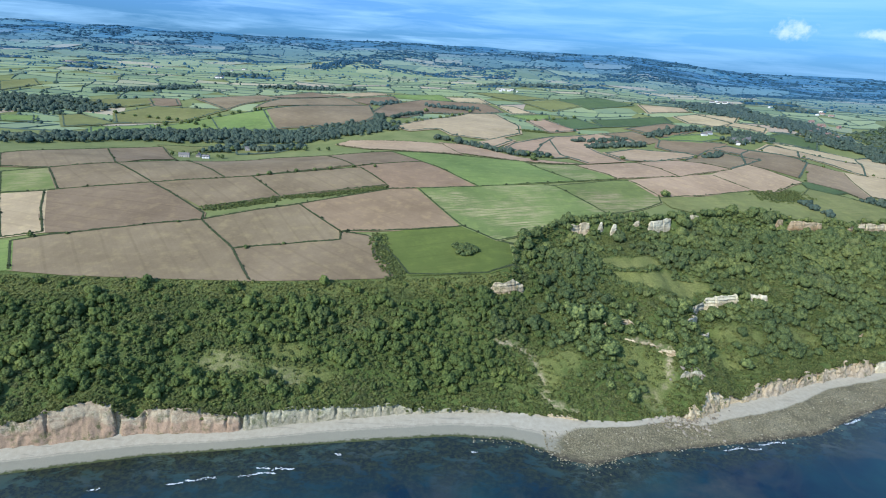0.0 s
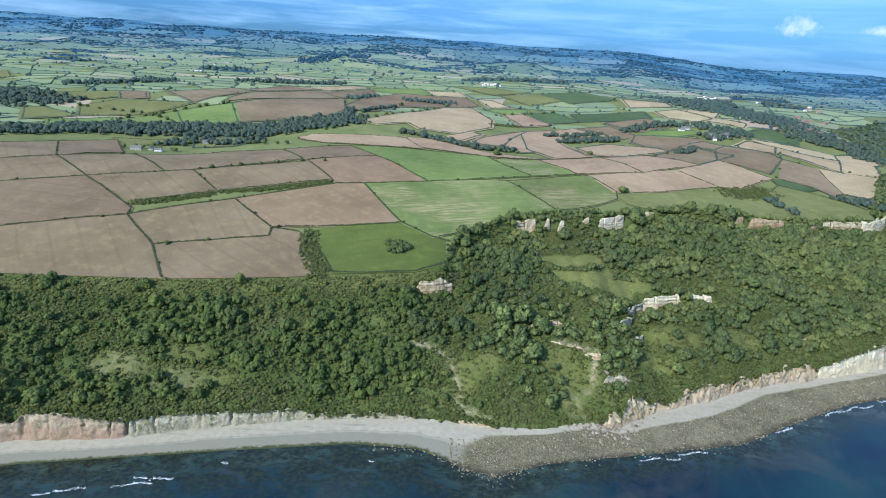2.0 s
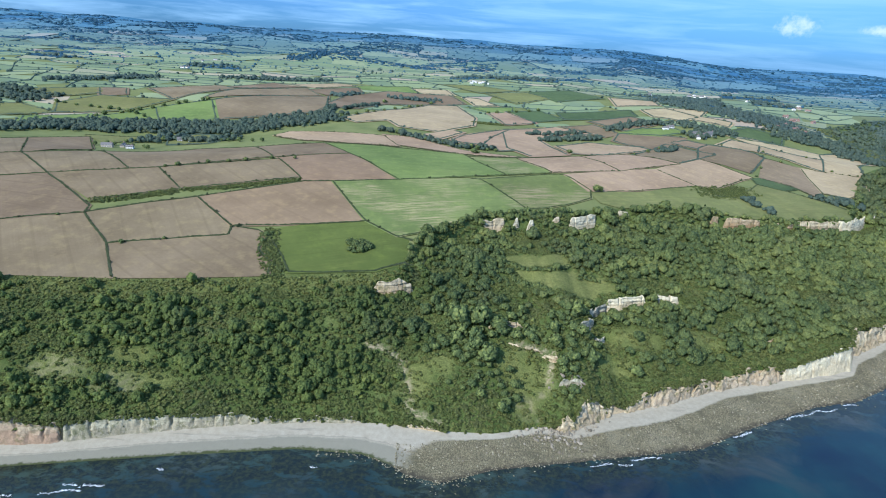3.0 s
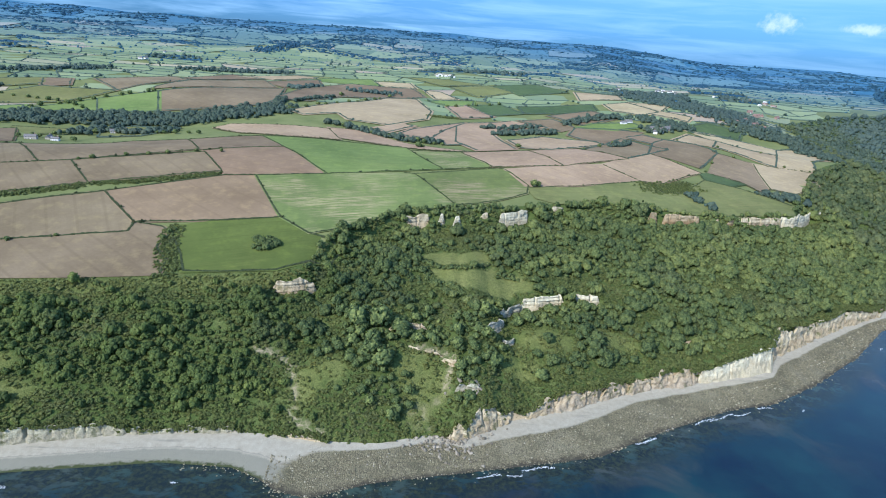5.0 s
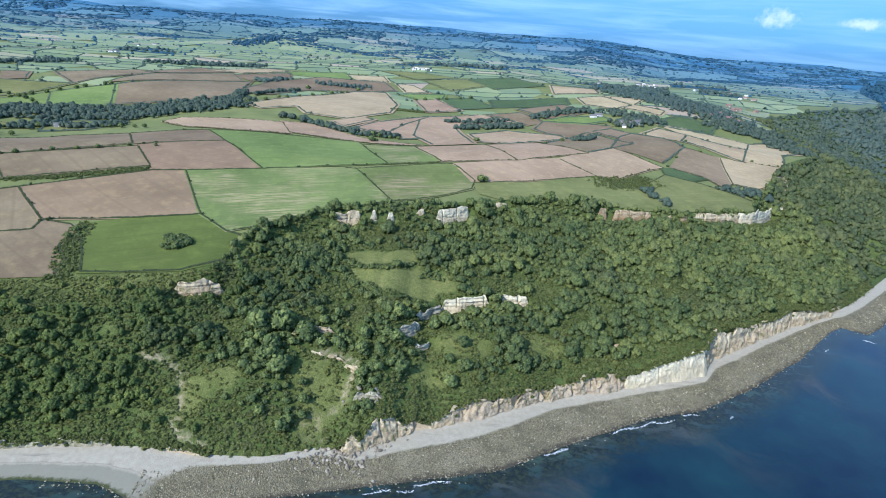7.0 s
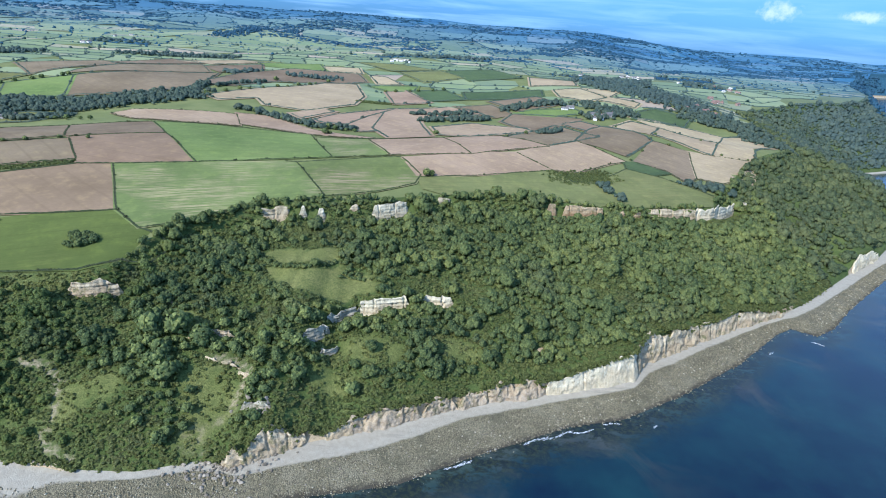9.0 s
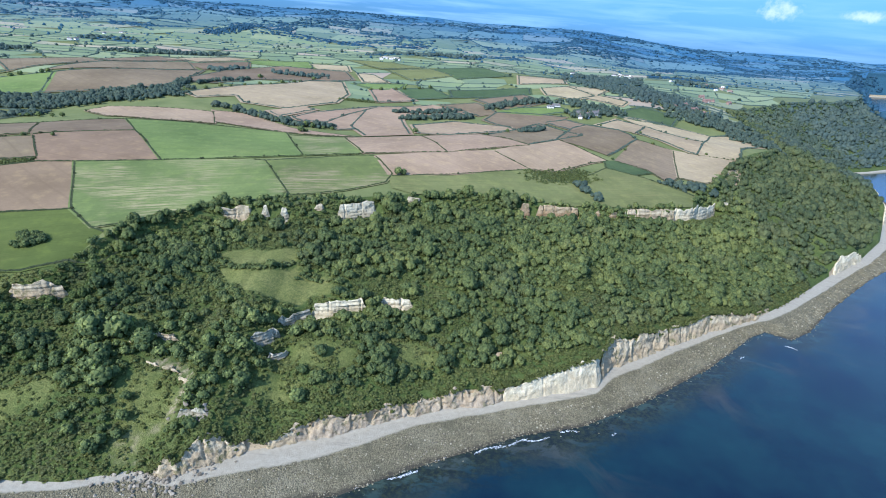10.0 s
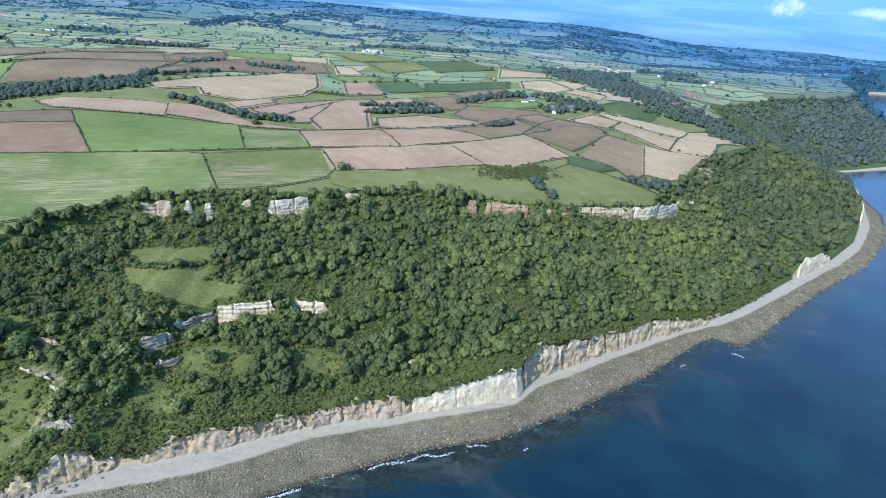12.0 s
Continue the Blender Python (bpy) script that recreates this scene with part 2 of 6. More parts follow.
def beach_ground():
    s = Surface("beach", 0.92, 0.2)
    pebble, mid, big = s.noise(2.4, 6, 0.75), s.noise(0.3, 5, 0.6), s.noise(0.05, 4)
    cell = s.add("TexVoronoi")
    cell.inputs["Scale"].default_value = 1.5
    s.link(s.place, cell.inputs["Vector"])
    sand = s.mix(s.ramp(mid, (0.3, 0.0), (0.7, 1.0)), (0.330, 0.296, 0.216), (0.420, 0.380, 0.284))
    strand = s.maths("MULTIPLY", s.ramp(s.noise(1.0, 6, 0.7, s.spread((0.02, 0.35, 0.1), (0, 0, -0.25))), (0.56, 0.0), (0.66, 0.55)), s.ramp(big, (0.4, 0.0), (0.6, 1.0)))
    sand = s.mix(strand, sand, (0.15, 0.135, 0.11))
    tide = s.maths("ADD", s.attribute("tide"), s.maths("MULTIPLY", s.maths("SUBTRACT", s.mix(0.5, mid, big), 0.5), 0.22))
    sand = s.mix(s.ramp(tide, (0.40, 0.8), (0.47, 0.0)), sand, (0.190, 0.184, 0.134))
    sand = s.mix(s.ramp(tide, (0.455, 0.0), (0.475, 0.45), (0.50, 0.0)), sand, (0.11, 0.10, 0.08))
    sand = s.mix(s.ramp(pebble, (0.4, 0.25), (0.65, 0.0)), sand, (0.20, 0.185, 0.14))
    cobble = s.mix(s.ramp(cell.outputs["Color"], (0.15, 0.0), (0.85, 1.0)), (0.150, 0.130, 0.072), (0.292, 0.256, 0.146))
    cobble = s.mix(s.ramp(mid, (0.35, 0.4), (0.62, 0.0)), cobble, (0.120, 0.110, 0.070))
    cobble = s.mix(s.ramp(s.noise(0.028, 5, 0.65), (0.50, 0.0), (0.66, 0.6)), cobble, (0.300, 0.268, 0.168))
    cobble = s.mix(s.ramp(cell.outputs["Distance"], (0.35, 0.0), (0.75, 0.7)), cobble, (0.045, 0.038, 0.028))
    cobble = s.mix(s.ramp(s.noise(0.06, 6, 0.7), (0.52, 0.0), (0.66, 0.75)), cobble, (0.088, 0.084, 0.050))
    weight = s.ramp(s.maths("ADD", s.attribute("cobble"), s.maths("MULTIPLY", s.maths("SUBTRACT", s.mix(0.5, mid, big), 0.5), 0.7)), (0.42, 0.0), (0.58, 1.0))
    wet = s.ramp(s.maths("ADD", s.attribute("wet"), s.maths("MULTIPLY", s.maths("SUBTRACT", mid, 0.5), 0.9)), (0.45, 0.0), (0.7, 1.0))
    c = s.mix(wet, s.mix(weight, sand, cobble), s.mix(weight, (0.056, 0.066, 0.024), (0.062, 0.054, 0.036)))
    s.colour(c)
    return s.bump(s.mix(weight, pebble, cell.outputs["Distance"]), 0.7, 0.7)


def cliff_surface(name, body, pale, lower, stain, ivy=0.9):
    """Weathered rock: level beds, upright runnels, stains and a differently coloured foot; level is the share of the face's height."""
    s = Surface(name, 0.95, 0.1)
    beds = s.noise(1.0, 6, 0.7, s.spread((0.03, 0.03, 0.55)), 0.6)
    runs = s.noise(1.0, 6, 0.7, s.spread((0.30, 0.30, 0.10)), 0.9)
    blot, fine = s.noise(0.07, 5, 0.65), s.noise(1.4, 5, 0.75)
    c = s.mix(s.ramp(beds, (0.35, 0.0), (0.65, 1.0)), body, pale)
    level = s.maths("ADD", s.attribute("level"), s.maths("MULTIPLY", s.maths("SUBTRACT", blot, 0.5), 1.1))
    c = s.mix(s.ramp(level, (0.46, 1.0), (0.66, 0.0)), c, lower)
    c = s.mix(s.ramp(runs, (0.36, 0.75), (0.52, 0.0)), c, stain)
    joint = s.add("TexVoronoi")
    joint.feature, joint.inputs["Scale"].default_value = "DISTANCE_TO_EDGE", 0.42
    s.link(s.spread((1.0, 1.0, 1.5)), joint.inputs["Vector"])
    c = s.mix(s.ramp(joint.outputs["Distance"], (0.0, 0.28), (0.07, 0.0)), c, tuple(0.4 * v for v in stain))
    c = s.mix(s.ramp(fine, (0.3, 0.5), (0.6, 0.0)), c, tuple(0.5 * v for v in body))
    green = s.maths("MULTIPLY", s.ramp(s.noise(0.16, 6, 0.7), (0.52, 0.0), (0.62, ivy)), s.ramp(runs, (0.4, 0.3), (0.6, 1.0)))
    c = s.mix(green, c, (0.075, 0.090, 0.030))
    s.colour(c)
    return s.bump(s.mix(0.5, s.mix(0.5, beds, runs), fine), 1.2, 0.9)


ROCK = {
    "red": cliff_surface("red_marl", (0.370, 0.285, 0.190), (0.500, 0.440, 0.295), (0.365, 0.256, 0.168), (0.235, 0.180, 0.110)),
    "banded": cliff_surface("banded_greensand", (0.330, 0.308, 0.205), (0.555, 0.520, 0.360), (0.365, 0.330, 0.230), (0.175, 0.160, 0.092)),
    "white": cliff_surface("white_chalk", (0.640, 0.578, 0.392), (0.760, 0.705, 0.500), (0.590, 0.510, 0.335), (0.400, 0.320, 0.195), 0.25),
    "cream": cliff_surface("cream_chalk", (0.515, 0.425, 0.265), (0.620, 0.545, 0.375), (0.466, 0.370, 0.230), (0.270, 0.205, 0.115)),
    "tan": cliff_surface("tan_sandstone", (0.449, 0.347, 0.214), (0.558, 0.472, 0.319), (0.429, 0.357, 0.250), (0.240, 0.181, 0.104)),
    "orange": cliff_surface("orange_sandstone", (0.385, 0.281, 0.159), (0.460, 0.383, 0.248), (0.335, 0.232, 0.128), (0.185, 0.143, 0.080)),
    "grey": cliff_surface("grey_chalk", (0.420, 0.392, 0.290), (0.560, 0.530, 0.400), (0.380, 0.350, 0.250), (0.190, 0.170, 0.110)),
}


def boulder_surface():
    s = Surface("boulder", 0.9)
    c = s.mix(s.random(), (0.165, 0.142, 0.102), (0.38, 0.335, 0.250))
    c = s.mix(s.ramp(s.noise(0.9, 5, 0.7), (0.35, 0.6), (0.65, 0.0)), c, (0.10, 0.082, 0.055))
    s.colour(c)
    return s.bump(s.noise(2.2, 5), 0.2, 0.7)


def cobble_surface():
    s = Surface("cobbles", 0.9)
    island = s.add("NewGeometry").outputs["Random Per Island"]
    c = s.ramp(island, (0.0, (0.116, 0.100, 0.058)), (0.7, (0.228, 0.200, 0.118)), (0.94, (0.330, 0.292, 0.190)), (1.0, (0.460, 0.425, 0.310)))
    s.colour(c)
    return s.material


BOULDER, COBBLE = boulder_surface(), cobble_surface()


def sea_surface():
    s = Surface("sea_water", 0.16, 0.5)
    s.shader.inputs["IOR"].default_value = 1.333
    near = s.attribute("shallow")
    kelp = s.noise(0.075, 9, 0.72, s.spread((0.75, 1.3, 1.0), (0, 0, 0.25)), 0.35)
    silt = s.noise(0.011, 4, 0.6)
    deep = s.mix(s.ramp(silt, (0.35, 0.0), (0.68, 1.0)), (0.002, 0.011, 0.025), (0.007, 0.035, 0.041))
    shoal = s.mix(s.ramp(silt, (0.3, 0.0), (0.7, 1.0)), (0.014, 0.036, 0.032), (0.042, 0.060, 0.040))
    c = s.mix(s.ramp(s.maths("ADD", near, s.maths("MULTIPLY", s.maths("SUBTRACT", silt, 0.5), 0.6)), (0.30, 0.0), (0.85, 1.0)), deep, shoal)
    plume = s.maths("MULTIPLY", s.ramp(s.noise(0.017, 5, 0.6, None, 0.8), (0.50, 0.0), (0.68, 0.55)), s.ramp(near, (0.02, 0.0), (0.22, 1.0)))
    c = s.mix(plume, c, (0.060, 0.058, 0.044))
    weed = s.maths("MULTIPLY", s.ramp(kelp, (0.42, 0.0), (0.50, 0.95)), s.ramp(near, (0.22, 0.0), (0.6, 1.0)))
    c = s.mix(weed, c, s.mix(s.ramp(s.noise(0.3, 4, 0.7), (0.45, 0.0), (0.62, 1.0)), (0.009, 0.014, 0.011), (0.026, 0.032, 0.014)))
    s.colour(c)
    waves = s.mix(0.5, s.noise(0.35, 5, 0.6, s.spread((0.6, 1.4, 1), (0, 0, 0.3))), s.noise(1.6, 4, 0.6))
    return s.bump(waves, 0.35, 0.35)


SEA = sea_surface()


def plain(name, colour, roughness=0.8, vary=0.25, scale=0.6):
    s = Surface(name, roughness)
    s.colour(s.mix(s.ramp(s.noise(scale, 5, 0.65), (0.3, vary), (0.7, 0.0)), colour, tuple(0.5 * v for v in colour)))
    return s.material


FOAM = plain("sea_foam", (0.80, 0.82, 0.82), 0.7)
RENDERED, STONE_WALL = plain("white_render", (0.78, 0.76, 0.71)), plain("house_stone", (0.40, 0.36, 0.30))
BRICK_WALL = plain("red_brick", (0.30, 0.205, 0.165))
SLATE, TILE, DARK_GLASS = plain("roof_slate", (0.165, 0.158, 0.145)), plain("roof_tile", (0.23, 0.150, 0.120)), plain("window_glass", (0.03, 0.035, 0.04), 0.1, 0.1)
FRAME = plain("painted_frame", (0.75, 0.75, 0.72))


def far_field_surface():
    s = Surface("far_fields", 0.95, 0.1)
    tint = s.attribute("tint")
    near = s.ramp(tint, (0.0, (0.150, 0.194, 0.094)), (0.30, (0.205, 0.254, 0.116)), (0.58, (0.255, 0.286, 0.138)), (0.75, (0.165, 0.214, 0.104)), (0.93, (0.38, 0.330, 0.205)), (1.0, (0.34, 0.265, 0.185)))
    # Blue set of the same fields: painted haze, blended in with distance.
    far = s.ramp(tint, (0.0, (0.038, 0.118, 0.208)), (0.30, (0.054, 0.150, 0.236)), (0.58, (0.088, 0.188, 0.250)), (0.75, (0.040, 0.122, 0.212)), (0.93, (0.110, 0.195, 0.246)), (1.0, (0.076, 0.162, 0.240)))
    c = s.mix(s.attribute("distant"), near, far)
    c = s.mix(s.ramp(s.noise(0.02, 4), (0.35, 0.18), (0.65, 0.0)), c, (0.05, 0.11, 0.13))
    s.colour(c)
    return s.material


HAZED_FAR_FIELD = far_field_surface()

# ---- the lie of the land: plan curves (x, y) from west to east ----
WATER_W = [(-5000, -900), (-1500, -20), (-700, 165), (-257, 267), (-179, 288), (-65, 307), (15, 319), (58, 317), (76, 309), (88, 300), (108, 295), (143, 308), (209, 321), (264, 332), (291, 338), (328, 358), (404, 393), (446, 403), (499, 432)]
WATER_E = [(573, 481), (637, 534), (659, 547), (677, 534), (705, 550), (757, 597), (873, 688), (944, 737), (1026, 814), (1071, 864), (1150, 970), (1200, 1080), (1215, 1180), (1245, 1246), (1283, 1276), (1449, 1341), (1600, 1420), (1800, 1700), (2000, 2150), (2400, 2650), (2700, 3040), (3000, 3520), (3230, 3740), (3500, 3820), (5000, 4300)]
BASE_W = [(-5000, -860), (-1500, 15), (-700, 195), (-269, 287), (-191, 306), (-137, 311), (-80, 326), (-41, 334), (0, 341), (50, 345), (84, 342), (117, 338), (145, 338), (173, 347), (200, 346), (223, 361), (257, 374), (298, 390), (335, 407), (389, 421), (466, 445), (485, 469)]
BASE_E = [(541, 503), (591, 532), (658, 564), (719, 606), (813, 679), (904, 745), (987, 818), (1081, 928), (1139, 1026), (1174, 1119), (1203, 1203), (1326, 1297), (1500, 1385), (1640, 1470), (1840, 1760), (2050, 2220), (2450, 2720), (2750, 3110), (3050, 3580), (3250, 3775), (3500, 3855), (5000, 4340)]
RIM = [(-5000, -700), (-1500, 190), (-700, 370), (-369, 428), (-162, 440), (-40, 455), (40, 468), (70, 476), (84, 532), (100, 560), (125, 584), (157, 604), (200, 612), (255, 634), (325, 668), (370, 690), (450, 695), (505, 697), (582, 715), (667, 745), (700, 800), (736, 832), (770, 880), (805, 935), (850, 985), (945, 1062), (990, 1105), (1030, 1185), (1040, 1330), (1070, 1450), (1160, 1560), (1326, 1650), (1500, 1720), (1640, 1800), (1840, 2010), (2050, 2400), (2450, 2900), (2750, 3290), (3050, 3760), (3250, 3900), (3500, 3980), (5000, 4450)]
CLIFF = [(-5000, 16), (-269, 16), (-236, 22), (-221, 27), (-206, 21), (-195, 11), (-184, 19), (-156, 16), (-131, 12), (-110, 12.5), (-80, 11), (-50, 9), (-25, 8.5), (0, 2.5), (25, 4), (50, 4), (62, 1), (92, 3), (100, 4), (120, 1), (185, 2), (191, 6), (196, 13), (201, 8), (206, 15), (213, 18), (221, 15), (226, 9), (234, 10), (243, 5), (255, 9), (270, 14), (294, 13), (337, 10), (367, 15), (389, 12), (405, 13), (420, 16), (440, 19), (460, 22), (475, 24), (490, 26), (516, 23), (535, 18)]
CLIFF_E = [(567, 16), (598, 19), (642, 10), (690, 4), (810, 3), (840, 20), (880, 18), (905, 4), (1040, 4), (1085, 22), (1140, 26), (1180, 16), (1203, 2), (1500, 2), (1640, 12), (5000, 20)]
INLAND = [(-3000, 40), (400, 52), (440, 56), (530, 68), (600, 77), (700, 89), (760, 91), (850, 85), (960, 82), (1080, 86), (1250, 98), (1600, 110), (1900, 119), (2500, 130), (3000, 150), (3500, 182), (4000, 216), (4500, 250), (5000, 272)]
SHIFT = [(-5000, 0), (190, 0), (325, 90), (590, 250), (730, 370), (950, 400), (5000, 420)]
EAST_RISE = [(0, 0.0), (1, 0.18), (2, 0.35), (3.5, 0.50), (6, 0.68), (8.5, 0.75), (9.4, 0.80), (9.75, 0.96), (10, 1.0)]
FAR_RISE = [(0, 0.0), (2, 0.17), (5, 0.42), (8, 0.68), (9.3, 0.82), (9.8, 0.97), (10, 1.0)]
WEST_RISE = [(0, 0.0), (2, 0.26), (5, 0.58), (8, 0.84), (10, 1.0)]


# rock steps in the slope: both ends, drop in front
STEPS = [(50, 456, 80, 468, 7), (155, 596, 170, 599, 6), (186, 600, 208, 605, 6), (250, 624, 286, 644, 9), (315, 664, 333, 671, 7), (441, 688, 511, 697, 12), (568, 712, 640, 731, 9), (636, 731, 722, 795, 12), (232, 452, 253, 472, 6), (252, 473, 292, 482, 8), (302, 490, 328, 493, 6), (219, 431, 236, 446, 7), (230, 423, 243, 436, 6)]


def along(curve, x):
    xs, ys = zip(*curve)
    return np.interp(x, xs, ys)


def ramp(a, b, v):
    t = np.clip((v - a) / (b - a), 0.0, 1.0)
    return t * t * (3 - 2 * t)


def swell(x, y, size, seed):
    """Smooth rolling relief between about -1 and 1, made of a few turned waves."""
    rng = np.random.default_rng(seed)
    total = 0.0
    for k in range(7):
        a, p = rng.uniform(0, 2 * math.pi, 2)
        f = 2 * math.pi / (size * rng.uniform(0.6, 1.6))
        total = total + np.sin(f * (x * math.cos(a) + y * math.sin(a)) + p)
    return total / 4.0


# rises and hollows of the farmed land: middle, height
RELIEF = [(-40, 470, -2.7), (90, 510, 4.4), (-330, 650, 7.8), (50, 700, -4.7), (-110, 750, 2.1), (470, 790, -0.2), (220, 830, -1.7), (-60, 850, 10.9), (780, 860, 12.6), (590, 880, -2.6), (-320, 890, -17), (330, 960, 6.9), (170, 1010, -1.9), (700, 1020, -17), (-500, 1100, -0.9), (940, 1100, -18), (640, 1140, 21.1), (10, 1170, 16.1), (-360, 1210, 18.5), (580, 1230, -3.7), (220, 1230, -8.5), (760, 1240, 9.2), (-140, 1370, -6), (980, 1420, 21), (760, 1450, 6.4), (100, 1500, -1.1), (600, 1670, 10.5), (1210, 1740, 6.4), (230, 1860, 9), (1140, 2030, 5.2), (460, 2180, 12.5)]


def upland(x, y):
    """Height of the land above the coastal slope."""
    lifted = y - along(SHIFT, x) * (1 - ramp(900, 1500, y))
    z = along(INLAND, lifted)
    z = z - 16 * np.exp(-(((x + 480) / 260) ** 2 + ((y - 1150) / 130) ** 2))
    z = z + 34 * np.exp(-(((x + 420) / 260) ** 2 + ((y - 2620) / 170) ** 2))
    z = z - 38 * np.exp(-(((x - 1190) / 240) ** 2 + ((y - 1420) / 250) ** 2))
    for rx, ry, rise in RELIEF:
        z = z + rise * np.exp(-((x - rx) ** 2 + (y - ry) ** 2) / (110 + 0.09 * ry) ** 2)
    east = ramp(0.28, 0.62, x / np.maximum(y, 300)) * ramp(2200, 4200, y)
    z = z - 72 * east + 14 * swell(x, y, 900, 5) * ramp(1900, 3200, y) + 9 * swell(x, y, 480, 12) * ramp(2200, 2900, y) * ramp(4800, 4200, y) + 3 * swell(x, y, 420, 8) * ramp(900, 1500, y)
    return z


def shore(x):
    w = along(WATER_W + WATER_E, x)
    b = np.maximum(along(BASE_W + BASE_E, x), w + 6)
    return w, b, along(CLIFF + CLIFF_E, x), np.maximum(along(RIM, x), b + 40)


def terrain(x, y):
    x, y = np.asarray(x, float), np.asarray(y, float)
    w, b, h, r = shore(x)
    top = b + 2 + 0.25 * h
    sea = np.maximum(-14, (y - w) * 0.07)
    beach = 4.0 * np.clip((y - w) / (b - w), 0, 1) ** 0.9
    cliff = 4.0 + h * np.clip((y - b) / (top - b), 0, 1)
    u = np.clip((y - top) / (r - top), 0, 1)
    mix = ramp(60, 130, x)
    away = ramp(430, 760, x)
    rise = (1 - mix) * along(WEST_RISE, 10 * u) + mix * ((1 - away) * along(EAST_RISE, 10 * u) + away * along(FAR_RISE, 10 * u))
    hump = (1.8 * swell(x, y, 60, 3) + 0.8 * swell(x, y, 27, 4)) * np.clip(4 * u * (1 - u), 0, 1)
    slope = 4.0 + h + (upland(x, r) - 4.0 - h) * rise + hump
    for ax, ay, bx, by, drop in STEPS:
        long = math.hypot(bx - ax, by - ay)
        tx, ty = (bx - ax) / long, (by - ay) / long
        s, d = (x - ax) * tx + (y - ay) * ty, (x - ax) * ty - (y - ay) * tx
        slope = slope - drop * ramp(-5, 3, s) * ramp(long + 5, long - 3, s) * ramp(-3.0, 0.5, d) * ramp(24, 4, d)
    return np.where(y < w, sea, np.where(y < b, beach, np.where(y < top, cliff, np.where(y < r, slope, upland(x, y)))))



# ---- building helpers ----
def part(name, bm, material, parent=None, label="", smooth=False):
    """Links a bmesh as one mesh object, under a thing where one is given."""
    data = bpy.data.meshes.new(name)
    bm.to_mesh(data)
    bm.free()
    return part_of(name, data, material, parent, label, smooth)


def part_of(name, data, material, parent=None, label="", smooth=False):
    if material and not data.materials:
        data.materials.append(material)
    if smooth:
        data.polygons.foreach_set("use_smooth", [True] * len(data.polygons))
    ob = new(name, data)
    if parent:
        ob.parent = parent
    if label:
        tagged(ob, label)
    return ob


def quads(name, verts, faces, **fields):
    """A mesh from numpy arrays of places and four-cornered faces, with number fields on its points."""
    data = bpy.data.meshes.new(name)
    verts, faces = np.asarray(verts, np.float32), np.asarray(faces, np.int32)
    data.vertices.add(len(verts))
    data.vertices.foreach_set("co", verts.ravel())
    data.loops.add(faces.size)
    data.loops.foreach_set("vertex_index", faces.ravel())
    data.polygons.add(len(faces))
    data.polygons.foreach_set("loop_start", np.arange(0, faces.size, 4, dtype=np.int32))
    data.update(calc_edges=True)
    for key, values in fields.items():
        data.attributes.new(key, "FLOAT", "POINT").data.foreach_set("value", np.asarray(values, np.float32).ravel())
    return data


def sheet(xs, ys, zs):
    """Corner places and faces of a grid given by three arrays of the same shape."""
    rows, cols = xs.shape
    k = np.arange(rows * cols).reshape(rows, cols)
    faces = np.stack([k[:-1, :-1], k[:-1, 1:], k[1:, 1:], k[1:, :-1]], -1).reshape(-1, 4)
    return np.stack([xs, ys, zs], -1).reshape(-1, 3), faces


def near_blobs(x, y, blobs):
    """How far inside the nearest of some ellipses (x, y, rx, ry) a place lies: 1 at the middle, 0 at the edge."""
    best = np.zeros_like(np.asarray(x, float))
    for bx, by, rx, ry in blobs:
        best = np.maximum(best, 1 - np.sqrt(((x - bx) / rx) ** 2 + ((y - by) / ry) ** 2))
    return best


def inside(plans, x, y):
    """Which places lie in one of some outlines."""
    hit = np.zeros(np.shape(x), bool)
    for plan in plans:
        odd = np.zeros(np.shape(x), bool)
        for (ax, ay), (bx, by) in zip(plan, plan[1:] + plan[:1]):
            if ay != by:
                odd ^= ((ay > y) != (by > y)) & (x < (bx - ax) * (y - ay) / (by - ay) + ax)
        hit |= odd
    return hit


def near_line(x, y, line):
    best = np.full(np.shape(x), 1e9)
    for (ax, ay), (bx, by) in zip(line[:-1], line[1:]):
        dx, dy = bx - ax, by - ay
        t = np.clip(((x - ax) * dx + (y - ay) * dy) / max(dx * dx + dy * dy, 1e-6), 0, 1)
        best = np.minimum(best, np.hypot(x - ax - t * dx, y - ay - t * dy))
    return best


LAWNS = [[(168, 529), (178, 543), (202, 536), (229, 549), (231, 526), (203, 513), (184, 513)], [(174, 505), (190, 508), (212, 501), (235, 520), (240, 512), (256, 511), (271, 489), (250, 483), (243, 474), (223, 470), (202, 475), (183, 496)]]
OPEN = [(176, 378, 20, 24), (92, 374, 15, 20), (245, 400, 22, 12), (140, 440, 16, 8), (-110, 368, 20, 9), (166, 388, 20, 22), (168, 362, 14, 16), (108, 384, 15, 13), (-95, 350, 34, 12), (-150, 352, 26, 16), (268, 428, 30, 16), (330, 440, 24, 12)]
TRACK = [(52, 396), (67, 395), (79, 387), (85, 371), (86, 354), (94, 346), (108, 343)]
SCAR = [(165, 410), (186, 403), (193, 397), (191, 388), (187, 376)]
GULLY = [(189, 372), (180, 367), (172, 364), (176, 350)]


